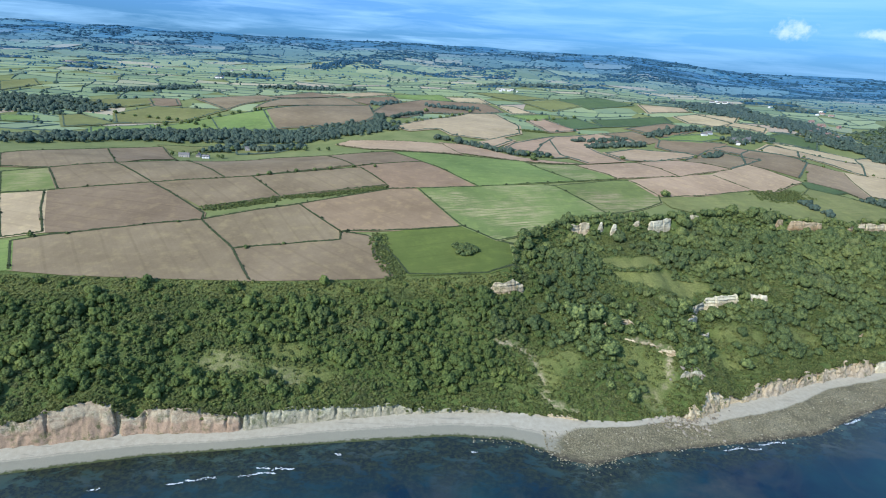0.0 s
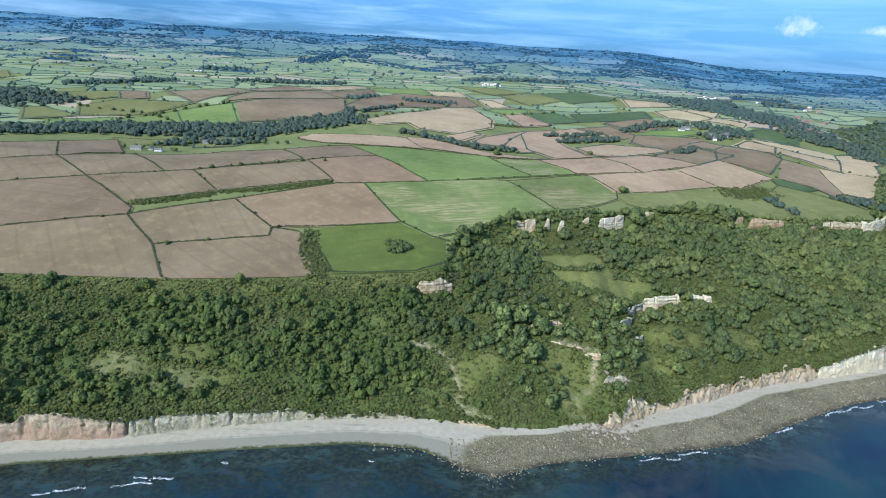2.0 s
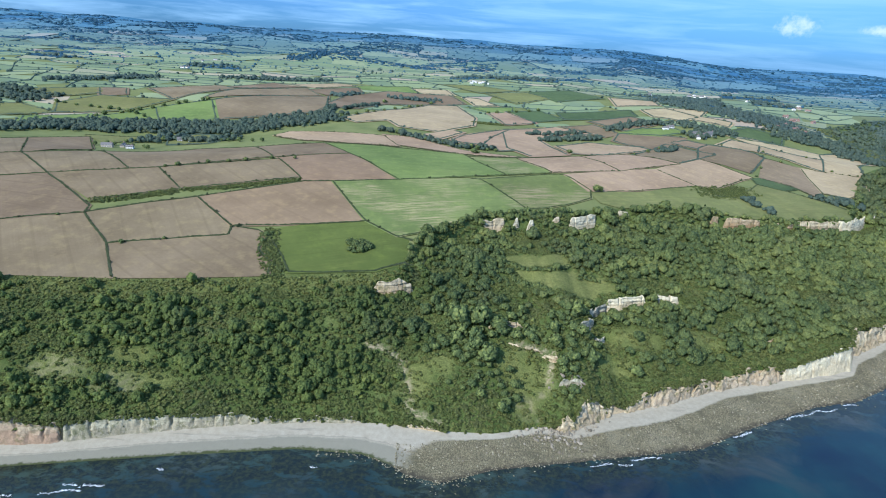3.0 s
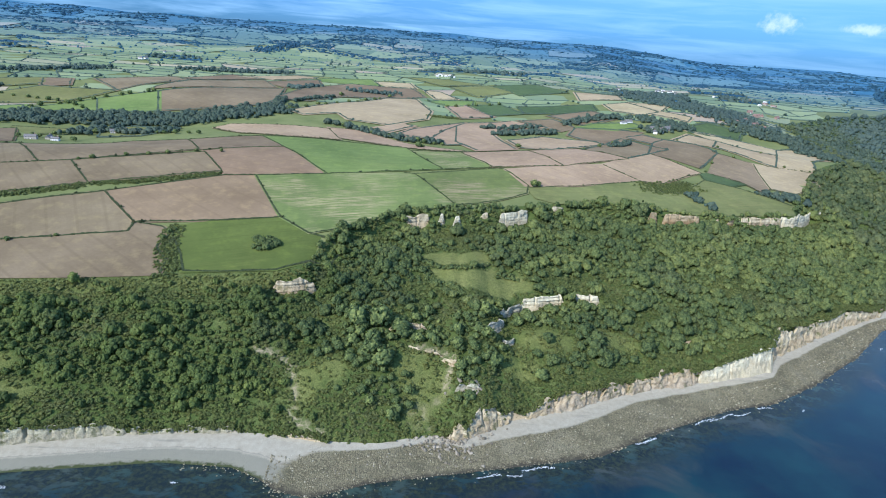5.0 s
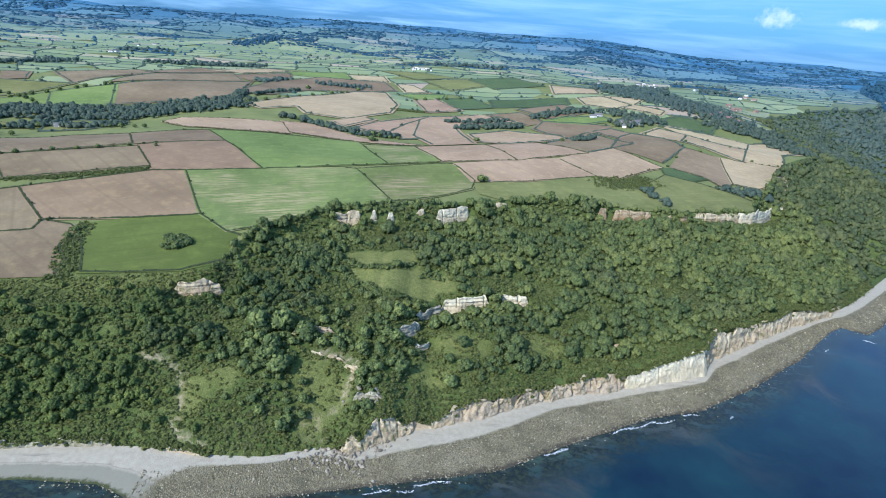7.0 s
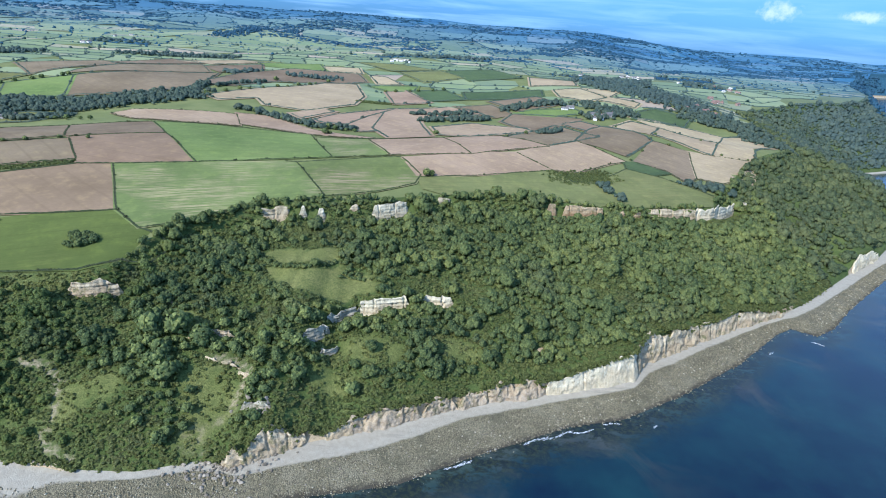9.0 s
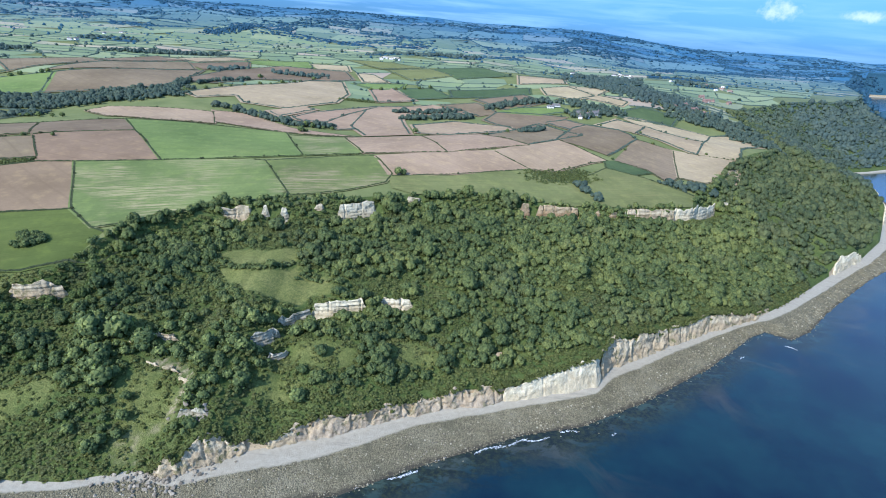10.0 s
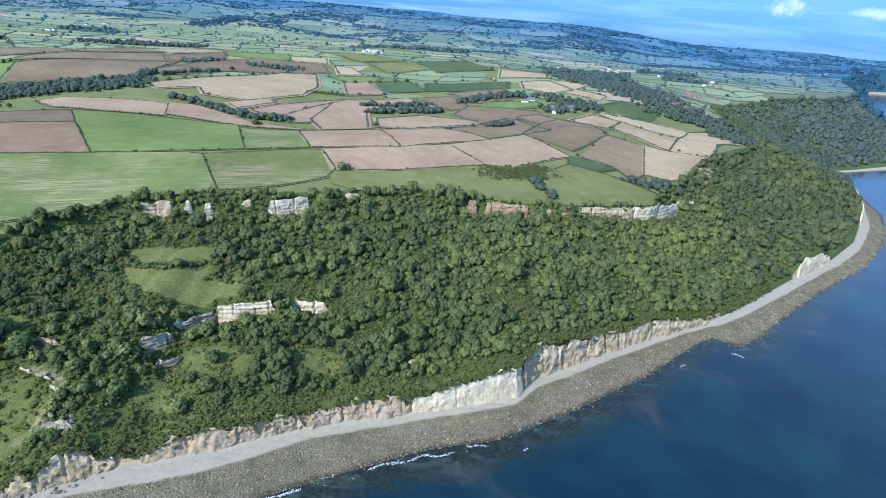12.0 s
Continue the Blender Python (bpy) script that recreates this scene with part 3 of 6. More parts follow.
# ---- ground: one sheet from the sea bed to the horizon ----
def build_ground():
    cols = np.unique(np.concatenate([np.arange(-4950, -900, 90), np.arange(-900, -460, 20), np.arange(-460, 760, 3.3), np.arange(760, 1320, 5), np.arange(1320, 1900, 20), np.arange(1900, 4951, 75)]))
    w, b, h, r = shore(cols)
    top = b + 2 + 0.25 * h
    rows = []
    for off in (-3000, -900, -300, -120, -60, -30, -14, -6):
        rows.append(w + off)
    for k in np.linspace(0, 1, 9):
        rows.append(w + (b - w) * k)
    for k in (0.35, 0.7, 1.0):
        rows.append(b + (top - b) * k)
    slope_at = len(rows) - 1
    for k in np.linspace(0, 1, 56)[1:]:
        rows.append(top + (r - top) * k)
    rim_at = len(rows) - 1
    far = np.maximum(4940, r + 60)
    for k in np.linspace(0, 1, 110)[1:]:
        rows.append(r + (far - r) * (0.22 * k + 0.78 * k ** 2.0))
    ys = np.array(rows)
    xs = np.broadcast_to(cols, ys.shape)
    zs = terrain(xs, ys + 1e-4)
    zs[:8] = np.minimum(zs[:8], -0.3)
    verts, faces = sheet(xs, ys, zs)
    x, y = verts[:, 0], verts[:, 1]
    ww, bb, hh, rr = shore(x)
    share = np.clip((y - ww) / (bb - ww), 0, 1)
    rocky = ramp(56, 116, x - 10 * share) * (1 - ramp(1225, 1290, x))
    cobble = rocky * (1 - ramp(0.44, 0.80, share - 0.2 * ramp(84, 110, x) * ramp(215, 180, x) - 0.13 * ramp(260, 340, x) * ramp(800, 700, x))) + 0.42 * (1 - rocky) * (1 - ramp(0.0, 0.10, share))
    wet = (1 - ramp(0.03, 0.22, share)) * (0.85 - 0.05 * rocky)
    lawn = np.maximum(1.0 * inside(LAWNS, x, y), 0.65 * ramp(0.05, 0.5, near_blobs(x, y, OPEN)))
    verge = (y - bb - 2 - 0.25 * hh) / (rr - bb - 2 - 0.25 * hh)
    lawn = np.maximum(lawn, 0.45 * ramp(0.84, 0.90, verge + 0.02 * swell(x, y, 30, 36)) * ramp(70, 40, x) * (verge < 1.001))
    bare = np.maximum(0.9 - 0.9 * ramp(0.8, 3.4, near_line(x, y, TRACK)), np.maximum(0.95 - 0.95 * ramp(0.4, 3.6, near_line(x, y, SCAR)), 0.45 - 0.45 * ramp(0.4, 3.0, near_line(x, y, GULLY))))
    bare = np.maximum(bare, 0.24 * ramp(0.2, 0.6, near_blobs(x, y, [(-150, 350, 30, 22), (-110, 345, 30, 14), (168, 358, 12, 14)])))
    # Mask for the haze painted into the ground colours, growing with distance.
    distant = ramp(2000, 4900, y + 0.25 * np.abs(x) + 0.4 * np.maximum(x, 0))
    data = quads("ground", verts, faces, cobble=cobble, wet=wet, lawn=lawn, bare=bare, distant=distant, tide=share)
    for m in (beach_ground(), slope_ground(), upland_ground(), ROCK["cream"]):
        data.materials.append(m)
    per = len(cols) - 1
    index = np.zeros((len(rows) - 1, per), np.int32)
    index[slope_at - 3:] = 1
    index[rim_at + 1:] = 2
    index[slope_at - 3:slope_at - 1] = np.where((h[:-1] > 5) & (h[1:] > 5) & ~((cols[:-1] > -30) & (cols[:-1] < 60)), 3, 1)
    data.polygons.foreach_set("material_index", index.ravel())
    data.polygons.foreach_set("use_smooth", np.ones(len(faces), bool))
    tagged(new("ground", data), "coastal land with beach, wooded undercliff and farmed upland", "ground", kind="structure")


build_ground()


def build_sea():
    cols = np.unique(np.concatenate([np.arange(-4950, -460, 120), np.arange(-460, 1320, 6), np.arange(1320, 4951, 60)]))
    w = shore(cols)[0]
    offs = np.array([7, 2, -3, -8, -15, -25, -40, -60, -90, -140, -220, -400, -900, -2000, -4500.0])
    ys = w[None, :] + offs[:, None]
    ys[-1] = np.minimum(-4900, ys[-2] - 50)
    xs = np.broadcast_to(cols, ys.shape)
    shallow = np.exp(offs[:, None] / (24 + 20 * (1 - ramp(60, 160, cols))[None, :]))
    verts, faces = sheet(xs, ys, np.zeros(ys.shape))
    data = quads("sea", verts, faces[:, ::-1], shallow=np.clip(shallow, 0, 1))
    tagged(part_of("sea", data, SEA), "deep blue sea with greenish shallows over weed", "sea", kind="structure")


build_sea()


# ---- fields ----
FIELD_LABELS = {
    "plough": "bare ploughed brown field with faint drill lines", "earth": "bare reddish-brown tilled field", "pink": "pale pinkish-brown harrowed field",
    "umber": "dark umber ploughed field with tramlines", "straw": "golden cut straw field", "meadow": "bright green grass meadow", "lea": "deep green grass field with a lone copse", "grass": "dark green grass field",
    "pasture": "olive green grazed pasture", "stubble": "green field with pale stubble streaks",
}


FIELD_PLANS = []


def inside_fields(x, y):
    return inside(FIELD_PLANS, x, y)


def grown(corners, by):
    """The outline pushed outwards, so that neighbours meet under their hedge."""
    n = len(corners)
    area = sum(corners[i][0] * corners[(i + 1) % n][1] - corners[(i + 1) % n][0] * corners[i][1] for i in range(n))
    side, out = (1 if area > 0 else -1), []
    for i in range(n):
        p, q, r = (Vector(corners[j % n]) for j in (i - 1, i, i + 1))
        a, b = (q - p).normalized(), (r - q).normalized()
        na, nb = Vector((a.y, -a.x)) * side, Vector((b.y, -b.x)) * side
        m = na + nb
        out.append(tuple(q + m * (by / max(0.6, 1 + na.dot(nb)))))
    return out


def field(kind, *corners):
    FIELD_PLANS.append(list(corners))
    level = 0.6 + 0.012 * len(FIELD_PLANS)
    corners = grown(corners, 2.2 if corners[0][1] < 1000 else 6.0)
    bm = bmesh.new()
    bm.faces.new([bm.verts.new((x, y, 0)) for x, y in corners])
    xs, ys = [c[0] for c in corners], [c[1] for c in corners]
    step = 16 if min(ys) < 1000 else 30
    for low, high, axis in ((min(xs), max(xs), 0), (min(ys), max(ys), 1)):
        for at in np.arange(low + step * 0.5, high, step):
            where, way = [0, 0, 0], [0, 0, 0]
            where[axis], way[axis] = float(at), 1
            bmesh.ops.bisect_plane(bm, geom=bm.verts[:] + bm.edges[:] + bm.faces[:], plane_co=where, plane_no=way)
    bmesh.ops.recalc_face_normals(bm, faces=bm.faces)
    for f in bm.faces:
        f.smooth = True
        if f.normal.z < 0:
            f.normal_flip()
    for v in bm.verts:
        v.co.z = float(terrain(v.co.x, v.co.y)) + level
    return tagged(part("field", bm, FIELDS[kind]), FIELD_LABELS[kind], "field", "patchwork of fields")


field("plough", (-391, 486), (-363, 501), (-325, 516), (-241, 549), (-192, 495), (-160, 443), (-249, 437), (-309, 435), (-360, 438))
field("plough", (-192, 495), (-139, 514), (-96, 527), (-98, 545), (-70, 539), (-58, 528), (-61, 504), (-43, 481), (-40, 460), (-160, 443))
field("plough", (-241, 549), (-199, 578), (-154, 604), (-98, 545), (-96, 527), (-139, 514), (-192, 495))
field("earth", (-154, 604), (-55, 667), (-23, 674), (29, 571), (-22, 559), (-98, 545))
field("lea", (-60, 541), (-22, 559), (29, 571), (63, 539), (95, 526), (89, 498), (49, 472), (-24, 465), (-36, 493), (-58, 528))
field("plough", (-433, 603), (-380, 621), (-333, 640), (-244, 563), (-241, 549), (-325, 516), (-374, 505), (-407, 555))
field("straw", (-475, 592), (-433, 603), (-384, 520), (-374, 505), (-404, 492))
field("meadow", (-399, 484), (-391, 486), (-360, 438), (-367, 437))
field("stubble", (-521, 660), (-478, 683), (-421, 607), (-433, 603), (-475, 592))
field("plough", (-478, 683), (-419, 723), (-333, 640), (-380, 621), (-421, 607))
field("plough", (-419, 723), (-350, 776), (-258, 669), (-333, 640))
field("plough", (-333, 640), (-229, 680), (-179, 620), (-249, 577))
field("plough", (-229, 680), (-104, 741), (-62, 678), (-121, 650), (-179, 620))
field("earth", (-107, 746), (-22, 805), (54, 696), (-23, 674), (-55, 667))
field("plough", (-350, 776), (-254, 869), (-170, 857), (-114, 750), (-229, 680), (-258, 669))
field("plough", (-170, 857), (-72, 883), (-22, 805), (-114, 750))
field("plough", (-579, 741), (-506, 861), (-419, 723), (-478, 683), (-536, 680))
field("plough", (-506, 861), (-450, 920), (-383, 813), (-419, 723))
field("pasture", (-463, 930), (-383, 954), (-370, 939), (-408, 888))
field("pasture", (-347, 964), (-309, 990), (-228, 979), (-268, 923), (-325, 907))
field("meadow", (-72, 883), (28, 889), (141, 895), (192, 754), (112, 723), (54, 696), (9, 761))
field("stubble", (147, 880), (223, 889), (259, 783), (192, 754))
field("stubble", (-23, 674), (54, 696), (143, 724), (156, 724), (202, 631), (202, 628), (159, 604), (126, 584), (81, 548), (63, 539), (29, 571), (1, 628))
field("stubble", (156, 724), (254, 772), (274, 776), (298, 724), (292, 695), (252, 660), (202, 628))
field("pink", (223, 889), (330, 918), (365, 819), (259, 783))
field("pink", (330, 918), (420, 959), (488, 904), (365, 819))
field("pink", (274, 776), (429, 849), (471, 800), (370, 746), (296, 716))
field("pink", (429, 849), (539, 961), (599, 884), (570, 863), (505, 805), (471, 800))
field("pasture", (296, 716), (368, 738), (471, 800), (491, 768), (548, 782), (541, 716), (505, 702), (450, 700), (372, 695), (325, 676), (302, 684))
field("pasture", (551, 810), (587, 850), (636, 832), (688, 787), (690, 782), (666, 750), (582, 720), (543, 714), (546, 780))
field("plough", (425, 951), (540, 1100), (594, 1006), (485, 906))
field("plough", (540, 960), (592, 1075), (627, 1112), (682, 1091), (687, 1017), (608, 912))
field("umber", (612, 889), (687, 1017), (742, 993), (693, 854), (667, 824), (654, 870))
field("straw", (742, 993), (763, 987), (852, 980), (806, 895), (728, 845), (693, 854))
field("grass", (593, 879), (612, 889), (657, 859), (624, 838), (587, 850))
field("straw", (779, 986), (882, 1168), (950, 1196), (1022, 1182), (968, 1114), (893, 1068), (852, 980))
field("straw", (704, 1069), (756, 1159), (827, 1065), (779, 986))
field("straw", (652, 1122), (707, 1182), (756, 1159), (709, 1078))
field("straw", (714, 1211), (760, 1208), (893, 1172), (827, 1065), (756, 1159))
field("umber", (551, 1114), (597, 1144), (627, 1112), (587, 1064))
field("grass", (747, 1255), (793, 1286), (860, 1258), (820, 1192), (720, 1202))
field("plough", (443, 1115), (473, 1185), (600, 1161), (486, 1033))
field("plough", (441, 1309), (552, 1360), (576, 1260), (493, 1201))
field("grass", (394, 1433), (582, 1464), (567, 1363), (462, 1342), (395, 1339))
field("straw", (612, 1462), (682, 1496), (707, 1349), (649, 1299), (602, 1349))
field("straw", (689, 1508), (781, 1469), (717, 1360))
field("straw", (674, 1319), (717, 1360), (770, 1312), (746, 1279))
field("straw", (589, 1668), (706, 1645), (690, 1552), (569, 1527))
field("plough", (368, 1249), (442, 1269), (473, 1185), (436, 1153), (397, 1213))
field("pink", (316, 1035), (388, 1091), (480, 1054), (473, 1018), (370, 933), (325, 948))
field("meadow", (473, 1185), (519, 1221), (608, 1229), (621, 1203), (549, 1167))
field("pink", (-175, 973), (-155, 1000), (10, 985), (40, 902), (-38, 892), (-110, 910))
field("pink", (5, 996), (59, 995), (143, 931), (245, 896), (141, 895), (35, 914))
field("straw", (-86, 1125), (21, 1289), (83, 1426), (147, 1431), (181, 1263), (171, 1164), (99, 1067), (29, 1077), (4, 1127), (-52, 1092))
field("pink", (82, 1032), (132, 1092), (147, 1087), (104, 1007))
field("pink", (125, 1009), (148, 1062), (247, 1180), (247, 1176), (205, 1084), (179, 995), (137, 994))
field("pink", (179, 995), (205, 1084), (229, 1138), (220, 987), (230, 957), (204, 948))
field("pink", (229, 1138), (247, 1176), (349, 1239), (417, 1183), (302, 1113), (295, 1078), (313, 930), (250, 908), (220, 987))
field("plough", (-377, 1240), (-280, 1362), (-174, 1461), (-137, 1242), (-150, 1170), (-241, 1125), (-319, 1102))
field("plough", (-149, 1312), (-138, 1489), (-38, 1651), (135, 1591), (167, 1474), (106, 1427), (28, 1397), (-26, 1370), (-72, 1237), (-120, 1241))
field("meadow", (-149, 1700), (8, 1767), (44, 1643), (-119, 1652))
field("straw", (20, 1725), (123, 1712), (143, 1603), (65, 1625))
field("straw", (165, 1580), (209, 1565), (248, 1473), (193, 1460))
field("meadow", (174, 1427), (288, 1467), (280, 1414), (227, 1368))
field("pink", (218, 1361), (263, 1401), (317, 1276), (244, 1222))
field("grass", (280, 1414), (353, 1442), (395, 1339), (313, 1292))
field("pasture", (235, 1662), (350, 1714), (407, 1610), (304, 1521))
field("grass", (366, 1718), (506, 1809), (565, 1648), (420, 1574))
field("pasture", (101, 1841), (239, 1814), (335, 1736), (219, 1680))
field("meadow", (-466, 1177), (-377, 1240), (-319, 1102), (-407, 1062))
field("meadow", (-537, 1093), (-466, 1177), (-415, 1078), (-510, 1052))
field("pasture", (-669, 1190), (-626, 1268), (-458, 1239), (-517, 1151), (-623, 1107))
field("plough", (-575, 1379), (-460, 1519), (-397, 1456), (-458, 1239))
field("plough", (-680, 1363), (-621, 1368), (-580, 1286), (-626, 1268))
field("pasture", (-823, 1284), (-680, 1363), (-640, 1293), (-687, 1248))
field("pasture", (-747, 1140), (-726, 1162), (-623, 1107), (-675, 1029))
field("meadow", (-636, 1042), (-559, 1107), (-529, 1045), (-605, 989))
field("plough", (-402, 1256), (-397, 1456), (-253, 1578), (-197, 1467))
field("plough", (-437, 1497), (-363, 1663), (-257, 1607), (-394, 1495))
field("straw", (-334, 1627), (-195, 1724), (-133, 1708), (-235, 1601))
field("plough", (-243, 1559), (-130, 1671), (-109, 1590), (-177, 1481))
field("meadow", (-837, 1095), (-785, 1113), (-751, 1059), (-802, 1047))
field("pasture", (-1155, 1541), (-1121, 1623), (-1046, 1530), (-1026, 1362))
field("pasture", (890, 1361), (970, 1356), (927, 1253), (885, 1261))


# ---- foliage pieces ----
def crown_shape(seed, clumps, size=0.36, squat=0.9, leaves=0, trunk=False, soft=0.15):
    """A crown of radius about 1: rounded clumps of foliage over a dome, with loose sprays that break its outline: corner places, faces, normals."""
    rng = np.random.default_rng(seed)
    verts, faces, normals = [], [], []

    def frame_of(w):
        t = np.cross(w, rng.normal(size=3))
        t /= np.linalg.norm(t)
        return t, np.cross(w, t)

    for k in range(clumps):
        up = 1 - (k + rng.uniform(0.2, 0.8)) / clumps * 1.2
        a = k * 2.39996 + rng.uniform(-0.5, 0.5)
        flat = math.sqrt(max(0.0, 1 - up * up))
        d = np.array((flat * math.cos(a), flat * math.sin(a), up))
        mid = d * rng.uniform(0.42, 0.80) * (1, 1, squat) + (0, 0, 0.85 * squat)
        s = size * rng.uniform(0.72, 1.30)
        w = d + (0, 0, 0.7)
        w /= np.linalg.norm(w)
        t, u = frame_of(w)
        k0 = len(verts)
        for wide, high, twist in ((1.06, -0.42, 0.0), (0.64, 0.62, 0.5)):
            for j in range(4):
                q = twist + j * math.pi / 2
                v = s * (wide * rng.uniform(0.82, 1.18) * (math.cos(q) * t + math.sin(q) * u) + high * rng.uniform(0.8, 1.2) * w)
                out = (1 - soft) * (v / np.linalg.norm(v) + 0.45 * d) + soft * (rng.normal(0, 0.45, 3) + (0, 0, 1.3))
                verts.append(mid + v)
                normals.append(out / np.linalg.norm(out))
        faces += [[k0 + 4, k0 + 5, k0 + 6, k0 + 7]] + [[k0 + j, k0 + (j + 1) % 4, k0 + 4 + (j + 1) % 4, k0 + 4 + j] for j in range(4)]
    for k in range(leaves):
        d = rng.normal(size=3)
        d[2] = abs(d[2]) - 0.2
        d /= np.linalg.norm(d)
        n = d + 0.6 * rng.normal(size=3)
        n /= np.linalg.norm(n)
        t, u = frame_of(n)
        p, s = d * rng.uniform(0.92, 1.12) * (1, 1, squat) + (0, 0, 0.85 * squat), size * rng.uniform(0.3, 0.6)
        k0 = len(verts)
        verts += [p + s * t, p + s * 0.8 * u, p - s * t, p - s * 0.9 * u]
        normals += [d] * 4
        faces.append([k0, k0 + 1, k0 + 2, k0 + 3])
    if trunk:
        k0 = len(verts)
        stub = [(x * 0.06, y * 0.06, z) for z in (-0.3, 0.7 * squat) for x, y in ((-1, -1), (1, -1), (1, 1), (-1, 1))]
        verts += [np.array(v) for v in stub]
        normals += [np.array((v[0], v[1], 0.03)) / math.hypot(v[0], v[1], 0.03) for v in stub]
        faces += [[k0 + j, k0 + (j + 1) % 4, k0 + 4 + (j + 1) % 4, k0 + 4 + j] for j in range(4)]
    return np.array(verts), np.array(faces), np.array(normals)


def round_off(data, normals):
    """Leaf clumps are lit as the rounded crown that they lie on."""
    data.polygons.foreach_set("use_smooth", np.ones(len(data.polygons), bool))
    data.normals_split_custom_set_from_vertices(normals.astype(np.float32))


CROWNS = [crown_shape(10 + k, 15, 0.38, 0.9, 9, True) for k in range(9)]
CROWNS_MID = [crown_shape(30 + k, 12, 0.40, 0.9, 4) for k in range(7)]
CROWNS_BELT = [crown_shape(40 + k, 6, 0.53, 0.9, 1) for k in range(6)]
CROWNS_FAR = [crown_shape(50 + k, 4, 0.62, 0.9, 2) for k in range(5)]
BUSHES = [crown_shape(70 + k, 2, 0.60, 0.45, 3, soft=0.75) for k in range(6)]


def scatter(name, shapes, x, y, radius, tint, seed, tall=1.0, sink=0.0, lift=None, base=None):
    """One mesh of many plants: arrays of places, radii and tints; the shapes are turned and stretched at random."""
    rng = np.random.default_rng(seed)
    x, y = np.asarray(x, float), np.asarray(y, float)
    z = terrain(x, y) - sink if lift is None else lift
    pick = rng.integers(len(shapes), size=len(x))
    all_v, all_f, all_t, all_n, at = [], [], [], [], 0
    for k, (v, f, *lean) in enumerate(shapes):
        on = np.nonzero(pick == k)[0]
        if not len(on):
            continue
        turn, r = rng.uniform(0, 2 * math.pi, len(on)), radius[on]
        c, s = np.cos(turn)[:, None], np.sin(turn)[:, None]
        high = r * tall * rng.uniform(0.8, 1.25, len(on))
        px = x[on][:, None] + r[:, None] * (c * v[:, 0] - s * v[:, 1])
        py = y[on][:, None] + r[:, None] * (s * v[:, 0] + c * v[:, 1])
        pz = z[on][:, None] + high[:, None] * v[:, 2]
        all_v.append(np.stack([px, py, pz], -1).reshape(-1, 3))
        all_f.append((f[None] + (at + np.arange(len(on)) * len(v))[:, None, None]).reshape(-1, 4))
        all_t.append(np.repeat(tint[on], len(v)) + np.repeat(rng.normal(0, 0.13, len(on) * len(v) // 4), 4))
        at += len(on) * len(v)
        if lean:
            m = lean[0]
            all_n.append(np.stack([c * m[:, 0] - s * m[:, 1], s * m[:, 0] + c * m[:, 1], np.broadcast_to(m[:, 2], px.shape)], -1).reshape(-1, 3))
    if base:
        v, f = base
        all_v.append(v), all_f.append(f + at), all_t.append(0.42 + rng.normal(0, 0.12, len(v)))
        all_n.append(np.tile((0.0, -0.25, 0.97), (len(v), 1)))
    data = quads(name, np.concatenate(all_v), np.concatenate(all_f), tint=np.clip(np.concatenate(all_t), 0, 1))
    if all_n:
        round_off(data, np.concatenate(all_n))
    return data


def spaced(line, step, rng):
    pts = np.array(line, float)
    gone = np.concatenate([[0], np.cumsum(np.hypot(*np.diff(pts, axis=0).T))])
    s = np.arange(0, gone[-1], step) + rng.uniform(-0.4, 0.4, len(np.arange(0, gone[-1], step))) * step
    s = np.clip(s, 0, gone[-1])
    return np.interp(s, gone, pts[:, 0]), np.interp(s, gone, pts[:, 1])


def stuff(name, data, material, label, category):
    return tagged(part_of(name, data, material), label, category, kind="stuff")


def jitter_grid(x0, x1, y0, y1, step, seed):
    rng = np.random.default_rng(seed)
    gx, gy = np.meshgrid(np.arange(x0, x1, step), np.arange(y0, y1, step))
    return (gx + rng.uniform(-0.5, 0.5, gx.shape) * step).ravel(), (gy + rng.uniform(-0.5, 0.5, gy.shape) * step).ravel()


def tree_models():
    """Three field trees: a tapered trunk with limbs under a ragged crown."""
    made = []
    for k in range(4):
        root = tagged(new("tree"), "round broadleaf tree standing in a hedge", "tree", "hedgerow trees")
        rng = random.Random(40 + k)
        bm = bmesh.new()
        bmesh.ops.create_cone(bm, cap_ends=True, segments=7, radius1=0.09, radius2=0.045, depth=0.9, matrix=Matrix.Translation((0, 0, 0.35)))
        for j in range(4):
            a = j * 1.57 + rng.uniform(-0.4, 0.4)
            tilt = Matrix.Rotation(a, 4, "Z") @ Matrix.Rotation(radians(42), 4, "Y")
            bmesh.ops.create_cone(bm, cap_ends=True, segments=5, radius1=0.04, radius2=0.015, depth=0.7, matrix=Matrix.Translation((0, 0, 0.62)) @ tilt @ Matrix.Translation((0, 0, 0.35)))
        part("trunk", bm, BARK, root, smooth=True)
        v, f, m = crown_shape(200 + k, 20, 0.35, 1.0, 26)
        tint = 0.36 + 0.08 * k + np.random.default_rng(k).normal(0, 0.07, len(v))
        data = quads("crown", v, f, tint=np.clip(tint, 0, 1))
        round_off(data, m)
        part_of("crown", data, LEAVES, root)
        made.append(root)
    return made


TREES = tree_models()
TREE_USED = [0]


def tree(x, y, r):
    k = TREE_USED[0]
    TREE_USED[0] += 1
    m = pose(x, y, float(terrain(x, y)) - 0.1 * r, 0, 0, (k * 137) % 360)
    if k < len(TREES):
        TREES[k].matrix_basis = m @ Matrix.Scale(r, 4)
        return TREES[k]
    model = TREES[k % len(TREES)]
    made = copy_thing(model, m)
    made.scale = (r, r, r * (0.85 + 0.3 * ((k * 61) % 10) / 10))
    return made


# ---- rock outcrops: seaward-facing steps in the undercliff (kind, height, line from west to east) ----
OUTCROPS = []


